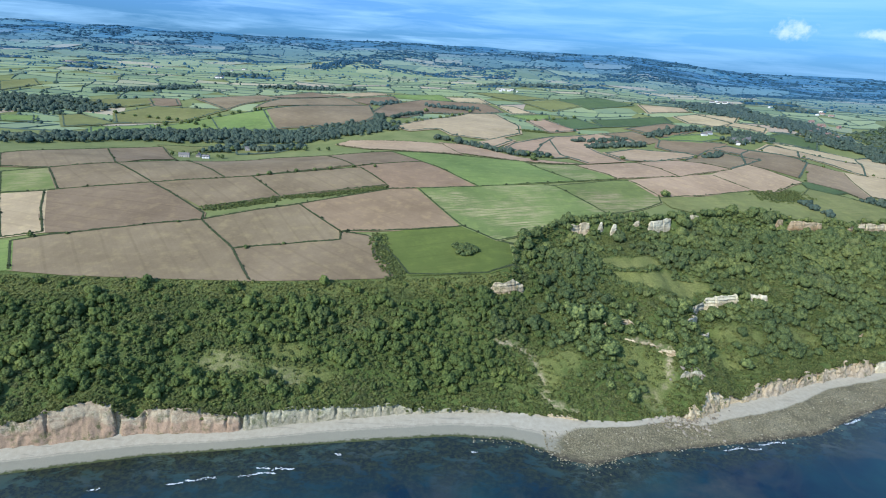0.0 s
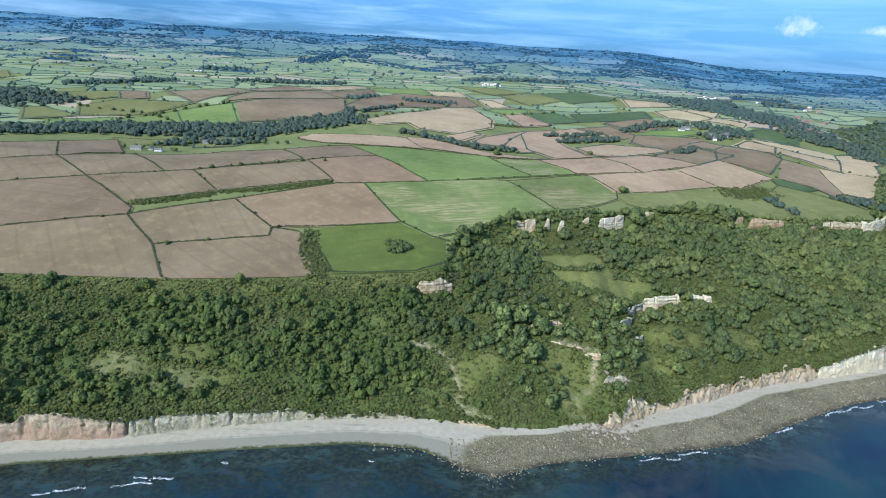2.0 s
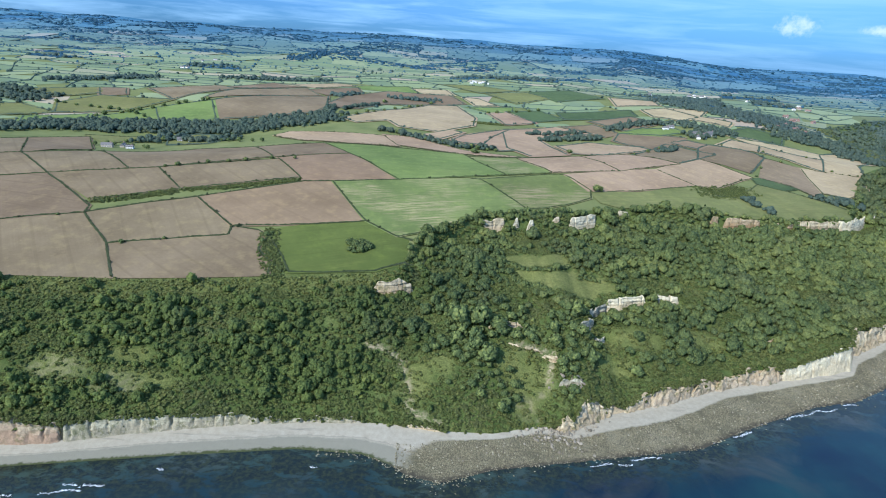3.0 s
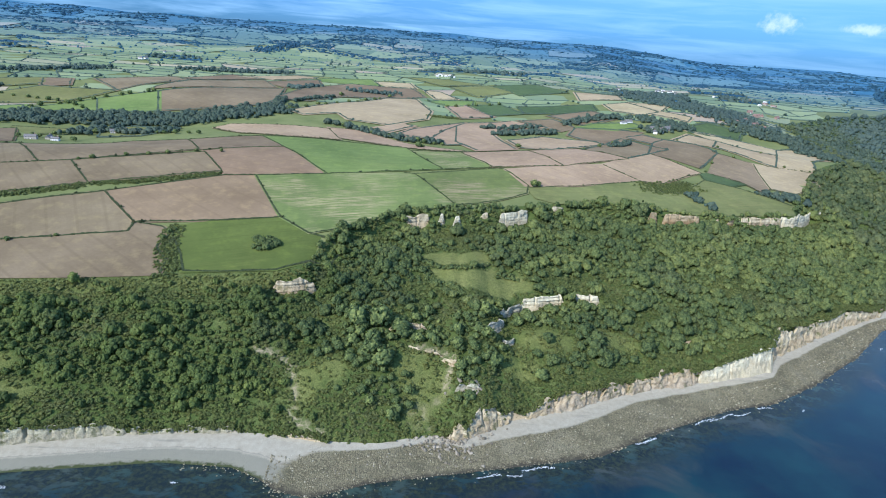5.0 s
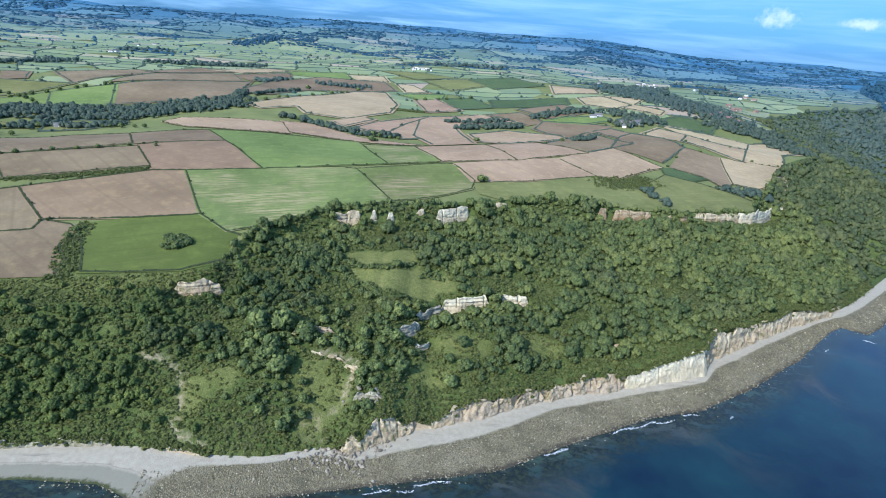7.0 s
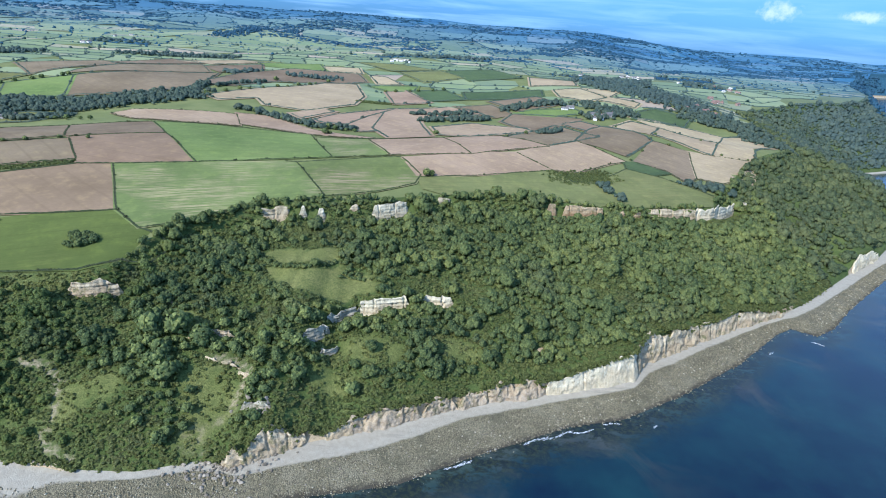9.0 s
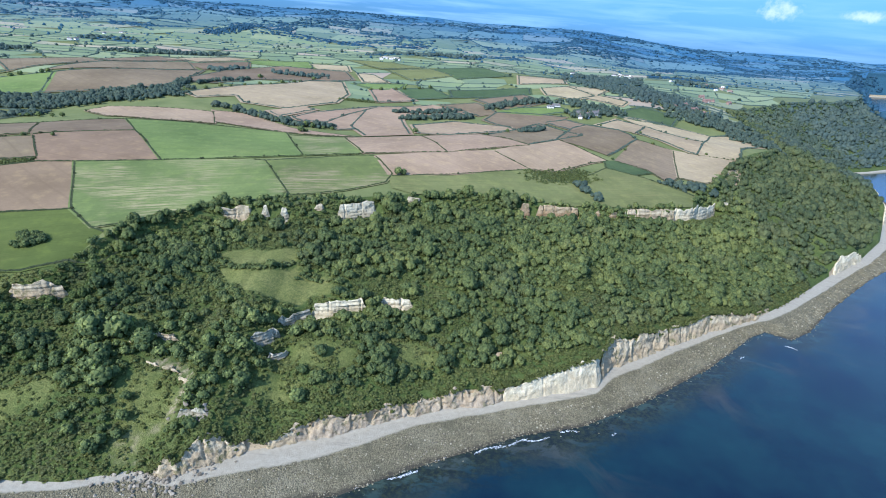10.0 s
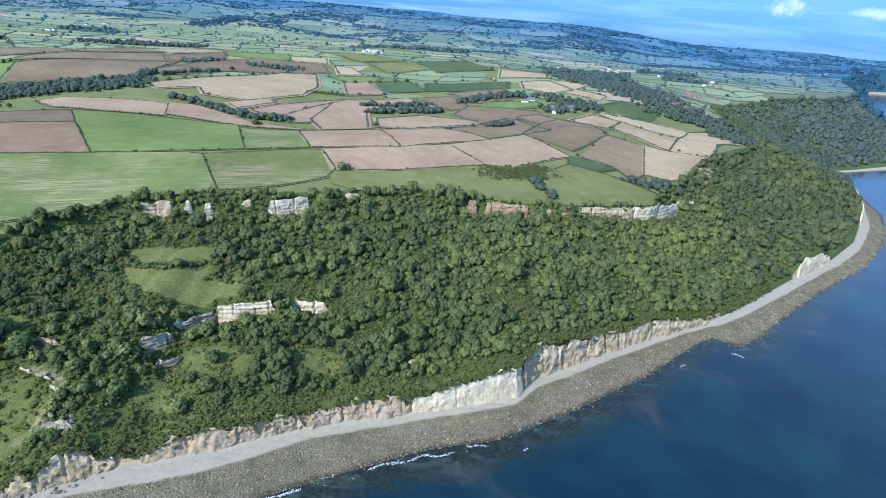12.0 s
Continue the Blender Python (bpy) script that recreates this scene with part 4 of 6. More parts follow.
def wall_of_rock(name, kind, line, bottom, top, depth, seed, step=0.9, label="", ragged=1.0, back=5.0, rows=13, rough=1.0, taper=3.0, forward=1.6, clefts=0.0, bedded=0.6):
    """A weathered rock face along a line: fluted, bedded, with a ragged crest that runs back into the ground behind."""
    pts = np.array(line, float)
    gone = np.concatenate([[0], np.cumsum(np.hypot(*np.diff(pts, axis=0).T))])
    n = max(4, int(gone[-1] / step))
    s = np.linspace(0, gone[-1], n)
    px, py = np.interp(s, gone, pts[:, 0]), np.interp(s, gone, pts[:, 1])
    tx, ty = np.gradient(px), np.gradient(py)
    size = np.maximum(np.hypot(tx, ty), 1e-6)
    nx, ny = ty / size, -tx / size                         # to the sea
    low, high = bottom(px, py), top(px, py)
    ease = np.clip(np.minimum(s, gone[-1] - s) / taper, 0.0, 1)
    cut = []
    if clefts:
        rng = random.Random(int(seed * 10))
        at = rng.uniform(2, clefts)
        while at < gone[-1]:
            cut.append((at, rng.uniform(1.0, 3.2), rng.uniform(0.5, 1.0)))
            at += rng.uniform(0.5, 1.7) * clefts
    xs, ys, zs, lv = [], [], [], []
    for r in range(rows):
        k = r / (rows - 1)
        row_x, row_y, row_z = [], [], []
        for i in range(n):
            q = (px[i], py[i])
            notch = max(0.0, noise.noise((q[0] * 0.11, q[1] * 0.11, seed + 9)) - 0.24) * 8.0
            crest = high[i] + ragged * (2.6 * noise.noise((q[0] * 0.10, q[1] * 0.10, seed)) + 0.8 * noise.noise((q[0] * 0.45, q[1] * 0.45, seed)) - notch - 0.9)
            crest = max(low[i] + 0.4, low[i] + (crest - low[i]) * (0.35 + 0.65 * ease[i]))
            z = low[i] + (crest - low[i]) * k
            warp = z * 0.35 + 3 * noise.noise((q[0] * 0.1, q[1] * 0.1, z * 0.1))
            buttress = noise.noise((q[0] * 0.055, q[1] * 0.055, z * 0.05 + seed)) * 4.6
            gully = max(0.0, 0.2 - abs(noise.noise((q[0] * 0.085 + z * 0.05, q[1] * 0.085, z * 0.09 + seed)))) * 5.0
            ledge = bedded * noise.noise((q[0] * 0.03, q[1] * 0.03, z * 0.95 + seed))
            lump = noise.noise((q[0] * 0.17, q[1] * 0.17, warp * 0.6 + seed)) * 2.2 + noise.noise((q[0] * 0.5, q[1] * 0.5, z * 0.5)) * 1.3 + noise.noise((q[0] * 1.1, q[1] * 1.1, z * 1.1)) * 0.5
            slump = 1.2 * max(0.0, 0.3 - k) * (1 + noise.noise((q[0] * 0.09, q[1] * 0.09, seed + 4)))
            out = rough * (buttress * 0.7 - gully + lump + slump) + ledge + forward - depth * (z - low[i]) - 1.5 * (1 - ease[i])
            for at, deep, wide in cut:
                out -= deep * (0.3 + 0.9 * k) * max(0.0, 1 - abs(s[i] - at + 0.5 * lump) / (wide * (0.35 + 1.5 * k)))
            row_x.append(px[i] + nx[i] * out)
            row_y.append(py[i] + ny[i] * out)
            row_z.append(z)
        xs.append(row_x), ys.append(row_y), zs.append(row_z), lv.append([k] * n)
    for drop, far in ((0.9, 0.35), (4.5, 1.0)):
        xs.append([x - nx[i] * back * far for i, x in enumerate(xs[rows - 1])])
        ys.append([y - ny[i] * back * far for i, y in enumerate(ys[rows - 1])])
        zs.append([z - drop for z in zs[rows - 1]])
        lv.append([1.0] * n)
    verts, faces = sheet(np.array(xs), np.array(ys), np.array(zs))
    data = quads(name, verts, faces, level=np.array(lv).ravel())
    return tagged(part_of(name, data, ROCK[kind]), label, "cliff" if name == "sea_cliff" else "rock outcrop", "sea cliffs" if name == "sea_cliff" else "rock outcrops")


ROCK_LABELS = {"white": "bright white chalk", "cream": "cream weathered chalk", "orange": "orange-stained sandstone", "grey": "grey bedded chalk", "tan": "tan crumbling sandstone", "red": "reddish marl with cream top", "banded": "pale banded greensand"}


def outcrop(kind, height, *line):
    OUTCROPS.append((line, height))
    def crest(x, y):
        return np.maximum(terrain(x, y + 4.0), terrain(x, y + 9.0)) + 0.08 * height

    wall_of_rock("rock_outcrop", kind, line, lambda x, y: np.minimum(terrain(x, y - 4.0) - 0.8, crest(x, y) - 0.6 * height), crest, 0.12, 3.1 * len(OUTCROPS), 0.5, ROCK_LABELS[kind] + " outcrop among trees on the slope", 0.6, 2.5, 18, 0.30, forward=3.2, clefts=17, bedded=1.2)


outcrop("cream", 6, (50, 456), (63, 459), (82, 468))
outcrop("cream", 4, (146, 592), (160, 596), (176, 599))
outcrop("white", 4, (183, 600), (191, 602))
outcrop("white", 5, (199, 601), (208, 605))
outcrop("cream", 6, (228, 617), (239, 620))
outcrop("white", 9, (250, 624), (268, 633), (286, 644))
outcrop("cream", 7, (315, 664), (333, 671))
outcrop("orange", 13, (441, 686), (454, 688))
outcrop("orange", 15, (461, 690), (485, 692), (511, 695))
outcrop("orange", 9, (528, 696), (536, 697))
outcrop("orange", 8, (546, 698), (558, 702))
outcrop("cream", 12, (568, 712), (595, 719), (621, 726), (640, 731))
outcrop("white", 17, (636, 731), (660, 740), (690, 765), (722, 795))
outcrop("white", 12, (731, 801), (746, 808))
outcrop("grey", 9, (232, 452), (243, 464), (253, 472))
outcrop("white", 11, (252, 473), (266, 474), (278, 480), (292, 482))
outcrop("white", 8, (302, 490), (315, 491), (328, 493))
outcrop("grey", 13, (219, 431), (228, 437), (236, 446))
outcrop("grey", 10, (230, 423), (238, 429), (243, 436))
outcrop("tan", 4, (116, 457), (125, 456))
outcrop("tan", 4, (156, 432), (175, 429))
outcrop("cream", 4, (143, 422), (153, 426))
outcrop("cream", 4, (160, 411), (171, 408))
outcrop("tan", 5, (172, 407), (188, 401))
outcrop("cream", 10, (186, 399), (192, 394), (197, 389))
outcrop("grey", 8, (193, 371), (201, 373), (211, 372))
outcrop("tan", 4, (388, 448), (402, 455))
outcrop("white", 15, (1006, 1158), (1016, 1161), (1028, 1162))
outcrop("white", 8, (1044, 1137), (1055, 1142))


# ---- sea cliffs ----
def sea_cliff(kind, x0, x1, seed, ragged=1.0, rough=0.5, clefts=0.0, bedded=0.5):
    xs = np.arange(x0, x1 + 0.1, 3.0)
    line = list(zip(xs, shore(xs)[1] + 0.3))
    wall_of_rock("sea_cliff", kind, line, lambda x, y: 2.4 + 0 * x, lambda x, y: 4.0 + shore(x)[2], 0.22, seed, 0.7, ROCK_LABELS[kind] + " sea cliff behind the beach", ragged, 3.0, 18, rough, 1.5, 2.6, clefts, bedded)


sea_cliff("red", -460, -205, 1.3, 1.1, 0.42, 30)
sea_cliff("red", -203, -128, 2.7, 0.9, 0.36, 22)
sea_cliff("banded", -127, -12, 3.9, 0.6, 0.32, 12, 0.15)
sea_cliff("banded", -11, 52, 4.4, 0.35, 0.25, 9, 0.2)
sea_cliff("cream", 86, 112, 5.2, 0.6)
sea_cliff("cream", 189, 234, 6.6, 1.6, 0.85, 11)
sea_cliff("cream", 244, 262, 7.3, 0.6)
sea_cliff("tan", 258, 352, 8.8, 2.0, 0.7, 22)
sea_cliff("tan", 350, 396, 9.5, 2.0, 0.7, 20)
sea_cliff("white", 394, 474, 10.1, 1.3, 0.4, 52)
sea_cliff("cream", 473, 548, 11.6, 2.0, 0.8, 30)
sea_cliff("cream", 549, 664, 12.2, 1.8, 0.6, 26)
sea_cliff("white", 824, 900, 13.7, 1.6)
sea_cliff("white", 1060, 1184, 14.3, 1.2)


# ---- woods and scrub of the undercliff ----
def slope_cover():
    def share(x, y):
        w, b, h, r = shore(x)
        top = b + 2 + 0.25 * h
        return (y - top) / (r - top), y - top, r - y

    def clear_of_rock(x, y, share_of=0.8):
        ok = np.ones(len(x), bool)
        for line, height in OUTCROPS:
            reach = max(2.0, share_of * height * (1.7 if line[0][0] > 430 else 0.35 if line[0][1] > 580 else 1.0))
            a, b = np.array(line[0], float), np.array(line[-1], float)
            along_line = (b - a) / np.linalg.norm(b - a)
            s = (x - a[0]) * along_line[0] + (y - a[1]) * along_line[1]
            off = near_line(x, y, line)
            seaward = (x - a[0]) * along_line[1] - (y - a[1]) * along_line[0]
            ok &= ~((off < reach) & (seaward > -1.0) & (s > -0.6 * share_of * height) & (s < np.linalg.norm(b - a) + 1))
        return ok

    def canopy(x, y):
        """Above 0 where trees close over, below where low scrub and bracken lie open."""
        lush = 0.55 * ramp(240, 460, x) + 0.6 * ramp(600, 760, x) + 0.15 * ramp(20, -120, x) * ramp(455, 400, y) + 0.4 * ramp(-90, -30, x) * ramp(80, 50, x)
        return swell(x, y, 85, 21) + 0.7 * swell(x, y, 34, 22) + 0.28 + lush

    def woods(label, name, x0, x1, step, low, high, shapes, seed, material, inner=0.0):
        x, y = jitter_grid(x0 - 90, x1 + 90, 120, 4000 if x0 > 1700 else 2300, step, seed)
        u, up, down = share(x, y)
        rng = np.random.default_rng(seed + 1)
        edge = x + 28 * swell(x, y, 70, 41) + 16 * swell(x, y, 18, 42)
        keep = (edge > x0) & (edge < x1) & (u > inner) & (u < 1.2) & (up > 1.5 + 9 * ramp(1040, 1120, x)) & (down > (-5.0 if x0 >= 92 and x1 <= 760 else 1.5))
        x, y, u, up = x[keep], y[keep], u[keep], up[keep]
        open_ground = near_blobs(x, y, OPEN)
        keep = ~inside(LAWNS, x, y + 2) & ~inside(LAWNS, x, y + 9) & ~inside(LAWNS, x, y - 3) & ~inside(LAWNS, x + 3, y) & ~inside(LAWNS, x - 3, y) & (near_line(x, y, TRACK) > 3) & (near_line(x, y, SCAR) > 4) & (near_line(x, y, GULLY) > 3) & clear_of_rock(x, y)
        keep &= (open_ground + 0.12 * swell(x, y, 22, 27) < 0.12) | (rng.random(len(x)) < 0.04)
        keep &= (canopy(x, y) + rng.normal(0, 0.18, len(x)) > 0) | (rng.random(len(x)) < 0.12)
        strip = (x < 70) & (u > 0.77 + 0.05 * swell(x, y, 45, 35))
        keep &= ~(strip & (rng.random(len(x)) < 0.85))
        foot = (x < 380) & (up < 12)
        keep &= ~(foot & (rng.random(len(x)) < 0.25))
        x, y, u = x[keep], y[keep], u[keep]
        r = (low + (high - low) * rng.random(len(x)) ** 1.9) * (1 + 0.42 * swell(x, y, 46, 23)) * np.where(rng.random(len(x)) < 0.10, 1.7, 1.0)
        tint = 0.42 + 0.28 * swell(x, y, 130, 24) + 0.26 * swell(x, y, 40, 28) + rng.normal(0, 0.17, len(x)) + 0.12 * ramp(330, 480, x) - 0.04 * ramp(110, 40, x) - 0.42 * ramp(0.0, 0.6, near_blobs(x, y, [(90, 432, 120, 60), (150, 400, 90, 45)])) - 0.2 * ramp(0.0, 0.6, near_blobs(x, y, [(-260, 400, 110, 70), (0, 385, 60, 60)]))
        if name == "undercliff_woodland":
            own = np.nonzero((x > 100) & (x < 262) & (y < 448) & (r > 2.2))[0][:230]
            for k in own:
                tagged(tree(float(x[k]), float(y[k]), float(r[k])), "broadleaf tree growing on the landslip slope", "tree", "trees of the undercliff")
            x, y, r, tint = (np.delete(a, own) for a in (x, y, r, tint))
        stuff(name, scatter(name, shapes, x, y, np.clip(r, low * 0.6, high * 1.6), tint, seed + 2, 1.0, 0.25 * low), material, label, "woodland")

    woods("dense scrubby woodland on the steep coastal slope", "coastal_woodland", -520, 92, 5.4, 2.2, 4.4, CROWNS, 101, COAST_LEAVES, 0.03)
    woods("broadleaf woodland on the landslip undercliff", "undercliff_woodland", 92, 430, 5.5, 2.3, 4.9, CROWNS, 111, LEAVES, 0.04)
    woods("dense broadleaf woodland above the shore", "shore_woodland", 430, 760, 5.3, 2.3, 4.7, CROWNS_MID, 121, LEAVES, 0.02)
    woods("wooded headland slope beyond the fields", "headland_woodland", 760, 1120, 6.8, 2.8, 5.0, CROWNS_BELT, 131, HEADLAND_LEAVES, 0.02)
    woods("wooded point above the bay", "point_woodland", 1120, 1330, 7.2, 2.6, 4.4, CROWNS_BELT, 135, HAZED_POINT_LEAVES, 0.02)
    woods("far wooded slope above the bay", "bay_woodland", 1330, 1750, 8.5, 3.2, 5.2, CROWNS_FAR, 141, HAZED_BAY_LEAVES, 0.03)
    woods("distant wooded coast beyond the bay", "far_coast_woodland", 1750, 3400, 19, 6, 10, CROWNS_FAR, 145, HAZED_FAR_LEAVES, 0.03)

    x, y = jitter_grid(-520, 770, 240, 860, 2.7, 151)
    u, up, down = share(x, y)
    rng = np.random.default_rng(152)
    keep = (u > -0.1) & (u < 1.0) & (up > -3.0) & ~inside(LAWNS, x, y) & (near_line(x, y, TRACK) > 1.6) & (near_line(x, y, SCAR) > 2.6) & (near_line(x, y, GULLY) > 2) & clear_of_rock(x, y, 0.18)
    grassy = near_blobs(x, y, OPEN) + 0.15 * swell(x, y, 17, 29) > 0.25
    keep &= rng.random(len(x)) < np.where((x < 60) & (u > 0.87), 0.75, np.where(grassy, 0.30, np.where((near_blobs(x, y, OPEN) > 0.05) | (canopy(x, y) < 0.1) | ~clear_of_rock(x, y) | (up < 14) | ((x < 70) & (u > 0.78)), 0.97, np.where(x > 430, 0.25, 0.5))))
    x, y = x[keep], y[keep]
    tint = 0.5 + 0.22 * swell(x, y, 60, 26) + 0.12 * swell(x, y, 15, 30) + rng.normal(0, 0.10, len(x)) + 0.32 * ((x < 70) & (u[keep] > 0.84)) + 0.15 * (near_blobs(x, y, OPEN) > 0.1) - 0.06 * ramp(110, 60, x) * (u[keep] < 0.8)
    stuff("scrub", scatter("scrub", BUSHES, x, y, rng.uniform(1.3, 2.7, len(x)) * np.where(rng.random(len(x)) < 0.06, 1.4, 1.0), tint, 153, 0.72, 0.3), SCRUB, "low bramble and gorse scrub on the slope", "scrub")

    # brambles and ivy that hang over the crest of the sea cliffs
    rng = np.random.default_rng(161)
    x = rng.uniform(-460, 664, 3600)
    w, b, h, r = shore(x)
    back = rng.uniform(-3.3, 2.0, len(x))
    thick = (h > 2) & (swell(x, 0 * x, 26, 43) + 0.6 * swell(x, 0 * x, 9, 44) > -0.5)
    x, y, z = x[thick], (b + 0.22 * h + back)[thick], (3.9 + h + 0.15 * back - rng.uniform(0, 1.3, len(x)))[thick]
    data = scatter("cliff_top_scrub", BUSHES, x, y, rng.uniform(0.7, 1.5, len(x)), 0.5 + rng.normal(0, 0.15, len(x)), 162, 1.1, 0.0, z)
    stuff("cliff_top_scrub", data, SCRUB, "bramble and ivy hanging over the cliff crest", "scrub")

    rng = np.random.default_rng(171)
    for line, wide, label in (([(170, 517), (188, 507), (208, 505), (230, 522)], 4, "row of low thorn bushes across the clearing"), ([(238, 506), (246, 510), (254, 505)], 9, "thicket of grey-green thorn in the clearing"), ([(170, 496), (178, 488), (190, 478), (202, 471)], 7, "thorn scrub at the edge of the clearing")):
        x, y = spaced(line, 1.1 if wide < 6 else 0.7, rng)
        x, y = x + rng.uniform(-0.5, 0.5, len(x)) * wide, y + rng.uniform(-0.5, 0.5, len(x)) * wide
        stuff("thorn_bushes", scatter("thorn_bushes", CROWNS_MID, x, y, rng.uniform(1.3, 2.4, len(x)), 0.4 + rng.normal(0, 0.15, len(x)), 172, 0.8, 0.2), LEAVES, label, "bushes")


slope_cover()


# ---- hedges, belts of trees, single trees ----
HEDGE_COUNT = [0]


def bank(stations, wide, tall, rng):
    """A ragged continuous hedge along a line of places: corner places and faces of its two sides and its top."""
    x, y = stations
    tx, ty = np.gradient(x), np.gradient(y)
    size = np.maximum(np.hypot(tx, ty), 1e-6)
    nx, ny = -ty / size, tx / size
    z = terrain(x, y)
    high = tall * rng.uniform(0.65, 1.35, len(x))
    rows = []
    for side, up in ((-1.0, -0.1), (-0.75, 0.75), (0.0, 1.05), (0.75, 0.75), (1.0, -0.1)):
        off = side * wide * rng.uniform(0.7, 1.3, len(x))
        rows.append(np.stack([x + nx * off, y + ny * off, z + up * high], -1))
    verts = np.array(rows)
    return sheet(verts[..., 0], verts[..., 1], verts[..., 2])


def hedge(*line):
    HEDGE_COUNT[0] += 1
    rng = np.random.default_rng(500 + HEDGE_COUNT[0])
    near = min(p[1] for p in line) < 900
    bx, by = spaced(line, 2.2 if near else 5.0, rng)
    by = by + 0.9 * swell(bx, by, 60, 31)
    base_v, base_f = bank((bx, by), 1.15 if near else 1.8, 1.5 if near else 2.2, rng)
    x, y = spaced(line, 2.4 if near else 7.0, rng)
    wander = 0.9 * swell(x, y, 60, 31)
    x, y = x + rng.normal(0, 0.3, len(x)), y + rng.normal(0, 0.3, len(x)) + wander
    r = rng.uniform(0.75, 1.15, len(x)) * (1.0 if near else 1.8) * (1 + 0.2 * swell(x, y, 40, 32))
    r *= np.where(rng.random(len(x)) < 0.035, 1.9, 1.0)
    tint = 0.40 + 0.15 * swell(x, y, 80, 33) + rng.normal(0, 0.12, len(x))
    data = scatter("hedge", HEDGES, x, y, r, tint, 700 + HEDGE_COUNT[0], 1.25, 0.2, None, (base_v, base_f))
    return tagged(part_of("hedge", data, HEDGE if near else HAZED_MID_LEAVES), "dark green field hedge of thorn and bramble", "hedge", "field hedges")


HEDGES = [crown_shape(90 + k, 2, 0.62, 0.6, soft=0.5) for k in range(5)]


def belt(kind, width, *line):
    HEDGE_COUNT[0] += 1
    rng = np.random.default_rng(900 + HEDGE_COUNT[0])
    pts = np.array(line, float)
    far = pts[:, 1].mean() > 1400
    step = (2.3 if kind == "scrub" else 6.6) if not far else 9
    length = np.hypot(*np.diff(pts, axis=0).T).sum()
    width = width * 1.3
    n = int(max(4, length * width / step ** 2 * 1.15))
    x, y = spaced(line, length / n, rng)
    x, y = x + rng.uniform(-0.5, 0.5, len(x)) * width, y + rng.uniform(-0.5, 0.5, len(x)) * width
    r = rng.uniform(1.2, 2.6, len(x)) if kind == "scrub" else rng.uniform(2.8, 6.0, len(x))
    tint = 0.33 + rng.normal(0, 0.14, len(x))
    shapes = BUSHES if kind == "scrub" else CROWNS_FAR if far else CROWNS_BELT
    data = scatter("tree_belt", shapes, x, y, r, tint, 1300 + HEDGE_COUNT[0], 1.0, 0.3)
    label = "strip of low scrub between fields" if kind == "scrub" else "belt of dark broadleaf trees between fields"
    stuff("scrub_strip" if kind == "scrub" else "tree_belt", data, SCRUB if kind == "scrub" else HAZED_FAR_LEAVES if pts[:, 1].mean() > 2300 else HAZED_BAY_LEAVES if far else HAZED_MID_LEAVES, label, "scrub" if kind == "scrub" else "trees")


hedge((-360, 438), (-391, 486), (-363, 501), (-325, 516), (-241, 549), (-192, 495), (-160, 443))
hedge((-192, 495), (-139, 514), (-96, 527), (-98, 545), (-70, 539), (-58, 528), (-61, 504), (-43, 481), (-40, 460))
hedge((-241, 549), (-199, 578), (-154, 604), (-98, 545))
hedge((-154, 604), (-55, 667), (-23, 674), (29, 571), (-22, 559), (-98, 545))
hedge((29, 571), (63, 539), (95, 526), (89, 498), (49, 472), (-24, 465), (-36, 493), (-58, 528))
hedge((-433, 603), (-380, 621), (-333, 640), (-244, 563), (-241, 549))
hedge((-374, 505), (-407, 555), (-433, 603))
hedge((-475, 592), (-433, 603))
hedge((-374, 505), (-404, 492), (-475, 592))
hedge((-521, 660), (-478, 683), (-421, 607))
hedge((-475, 592), (-521, 660))
hedge((-478, 683), (-419, 723), (-333, 640))
hedge((-419, 723), (-350, 776), (-258, 669), (-333, 640))
hedge((-229, 680), (-179, 620), (-249, 577))
hedge((-229, 680), (-104, 741), (-62, 678), (-121, 650), (-179, 620))
hedge((-107, 746), (-22, 805), (54, 696), (-23, 674))
hedge((-350, 776), (-254, 869), (-170, 857), (-114, 750), (-229, 680), (-258, 669))
hedge((-170, 857), (-72, 883), (-22, 805))
hedge((-579, 741), (-506, 861), (-419, 723))
hedge((-478, 683), (-536, 680), (-579, 741))
hedge((-506, 861), (-450, 920), (-383, 813))
hedge((-463, 930), (-383, 954), (-370, 939), (-408, 888))
hedge((-347, 964), (-309, 990), (-228, 979), (-268, 923), (-325, 907), (-347, 964))
hedge((-72, 883), (28, 889), (141, 895), (192, 754), (112, 723), (54, 696))
hedge((147, 880), (223, 889), (259, 783), (192, 754))
hedge((143, 724), (156, 724), (202, 631))
hedge((202, 628), (159, 604), (126, 584), (81, 548), (63, 539))
hedge((156, 724), (254, 772), (274, 776), (298, 724), (292, 695), (252, 660), (202, 628))
hedge((223, 889), (330, 918), (365, 819), (259, 783))
hedge((330, 918), (420, 959), (488, 904), (365, 819))
hedge((429, 849), (471, 800), (370, 746), (296, 716))
hedge((539, 961), (599, 884), (570, 863), (505, 805), (471, 800))
hedge((471, 800), (491, 768), (543, 780))
hedge((551, 810), (587, 850), (636, 832), (688, 787))
hedge((425, 951), (540, 1100), (594, 1006), (485, 906))
hedge((540, 960), (592, 1075), (627, 1112), (682, 1091), (687, 1017), (608, 912))
hedge((687, 1017), (742, 993), (693, 854), (667, 824), (654, 870), (612, 889))
hedge((763, 987), (852, 980), (806, 895), (728, 845), (693, 854))
hedge((657, 859), (624, 838))
hedge((587, 850), (593, 879))
hedge((779, 986), (893, 1172), (947, 1203), (1065, 1227), (889, 1051), (852, 980))
hedge((704, 1069), (756, 1159), (827, 1065))
hedge((779, 986), (704, 1069))
hedge((652, 1122), (707, 1182), (756, 1159))
hedge((714, 1211), (760, 1208), (893, 1172))
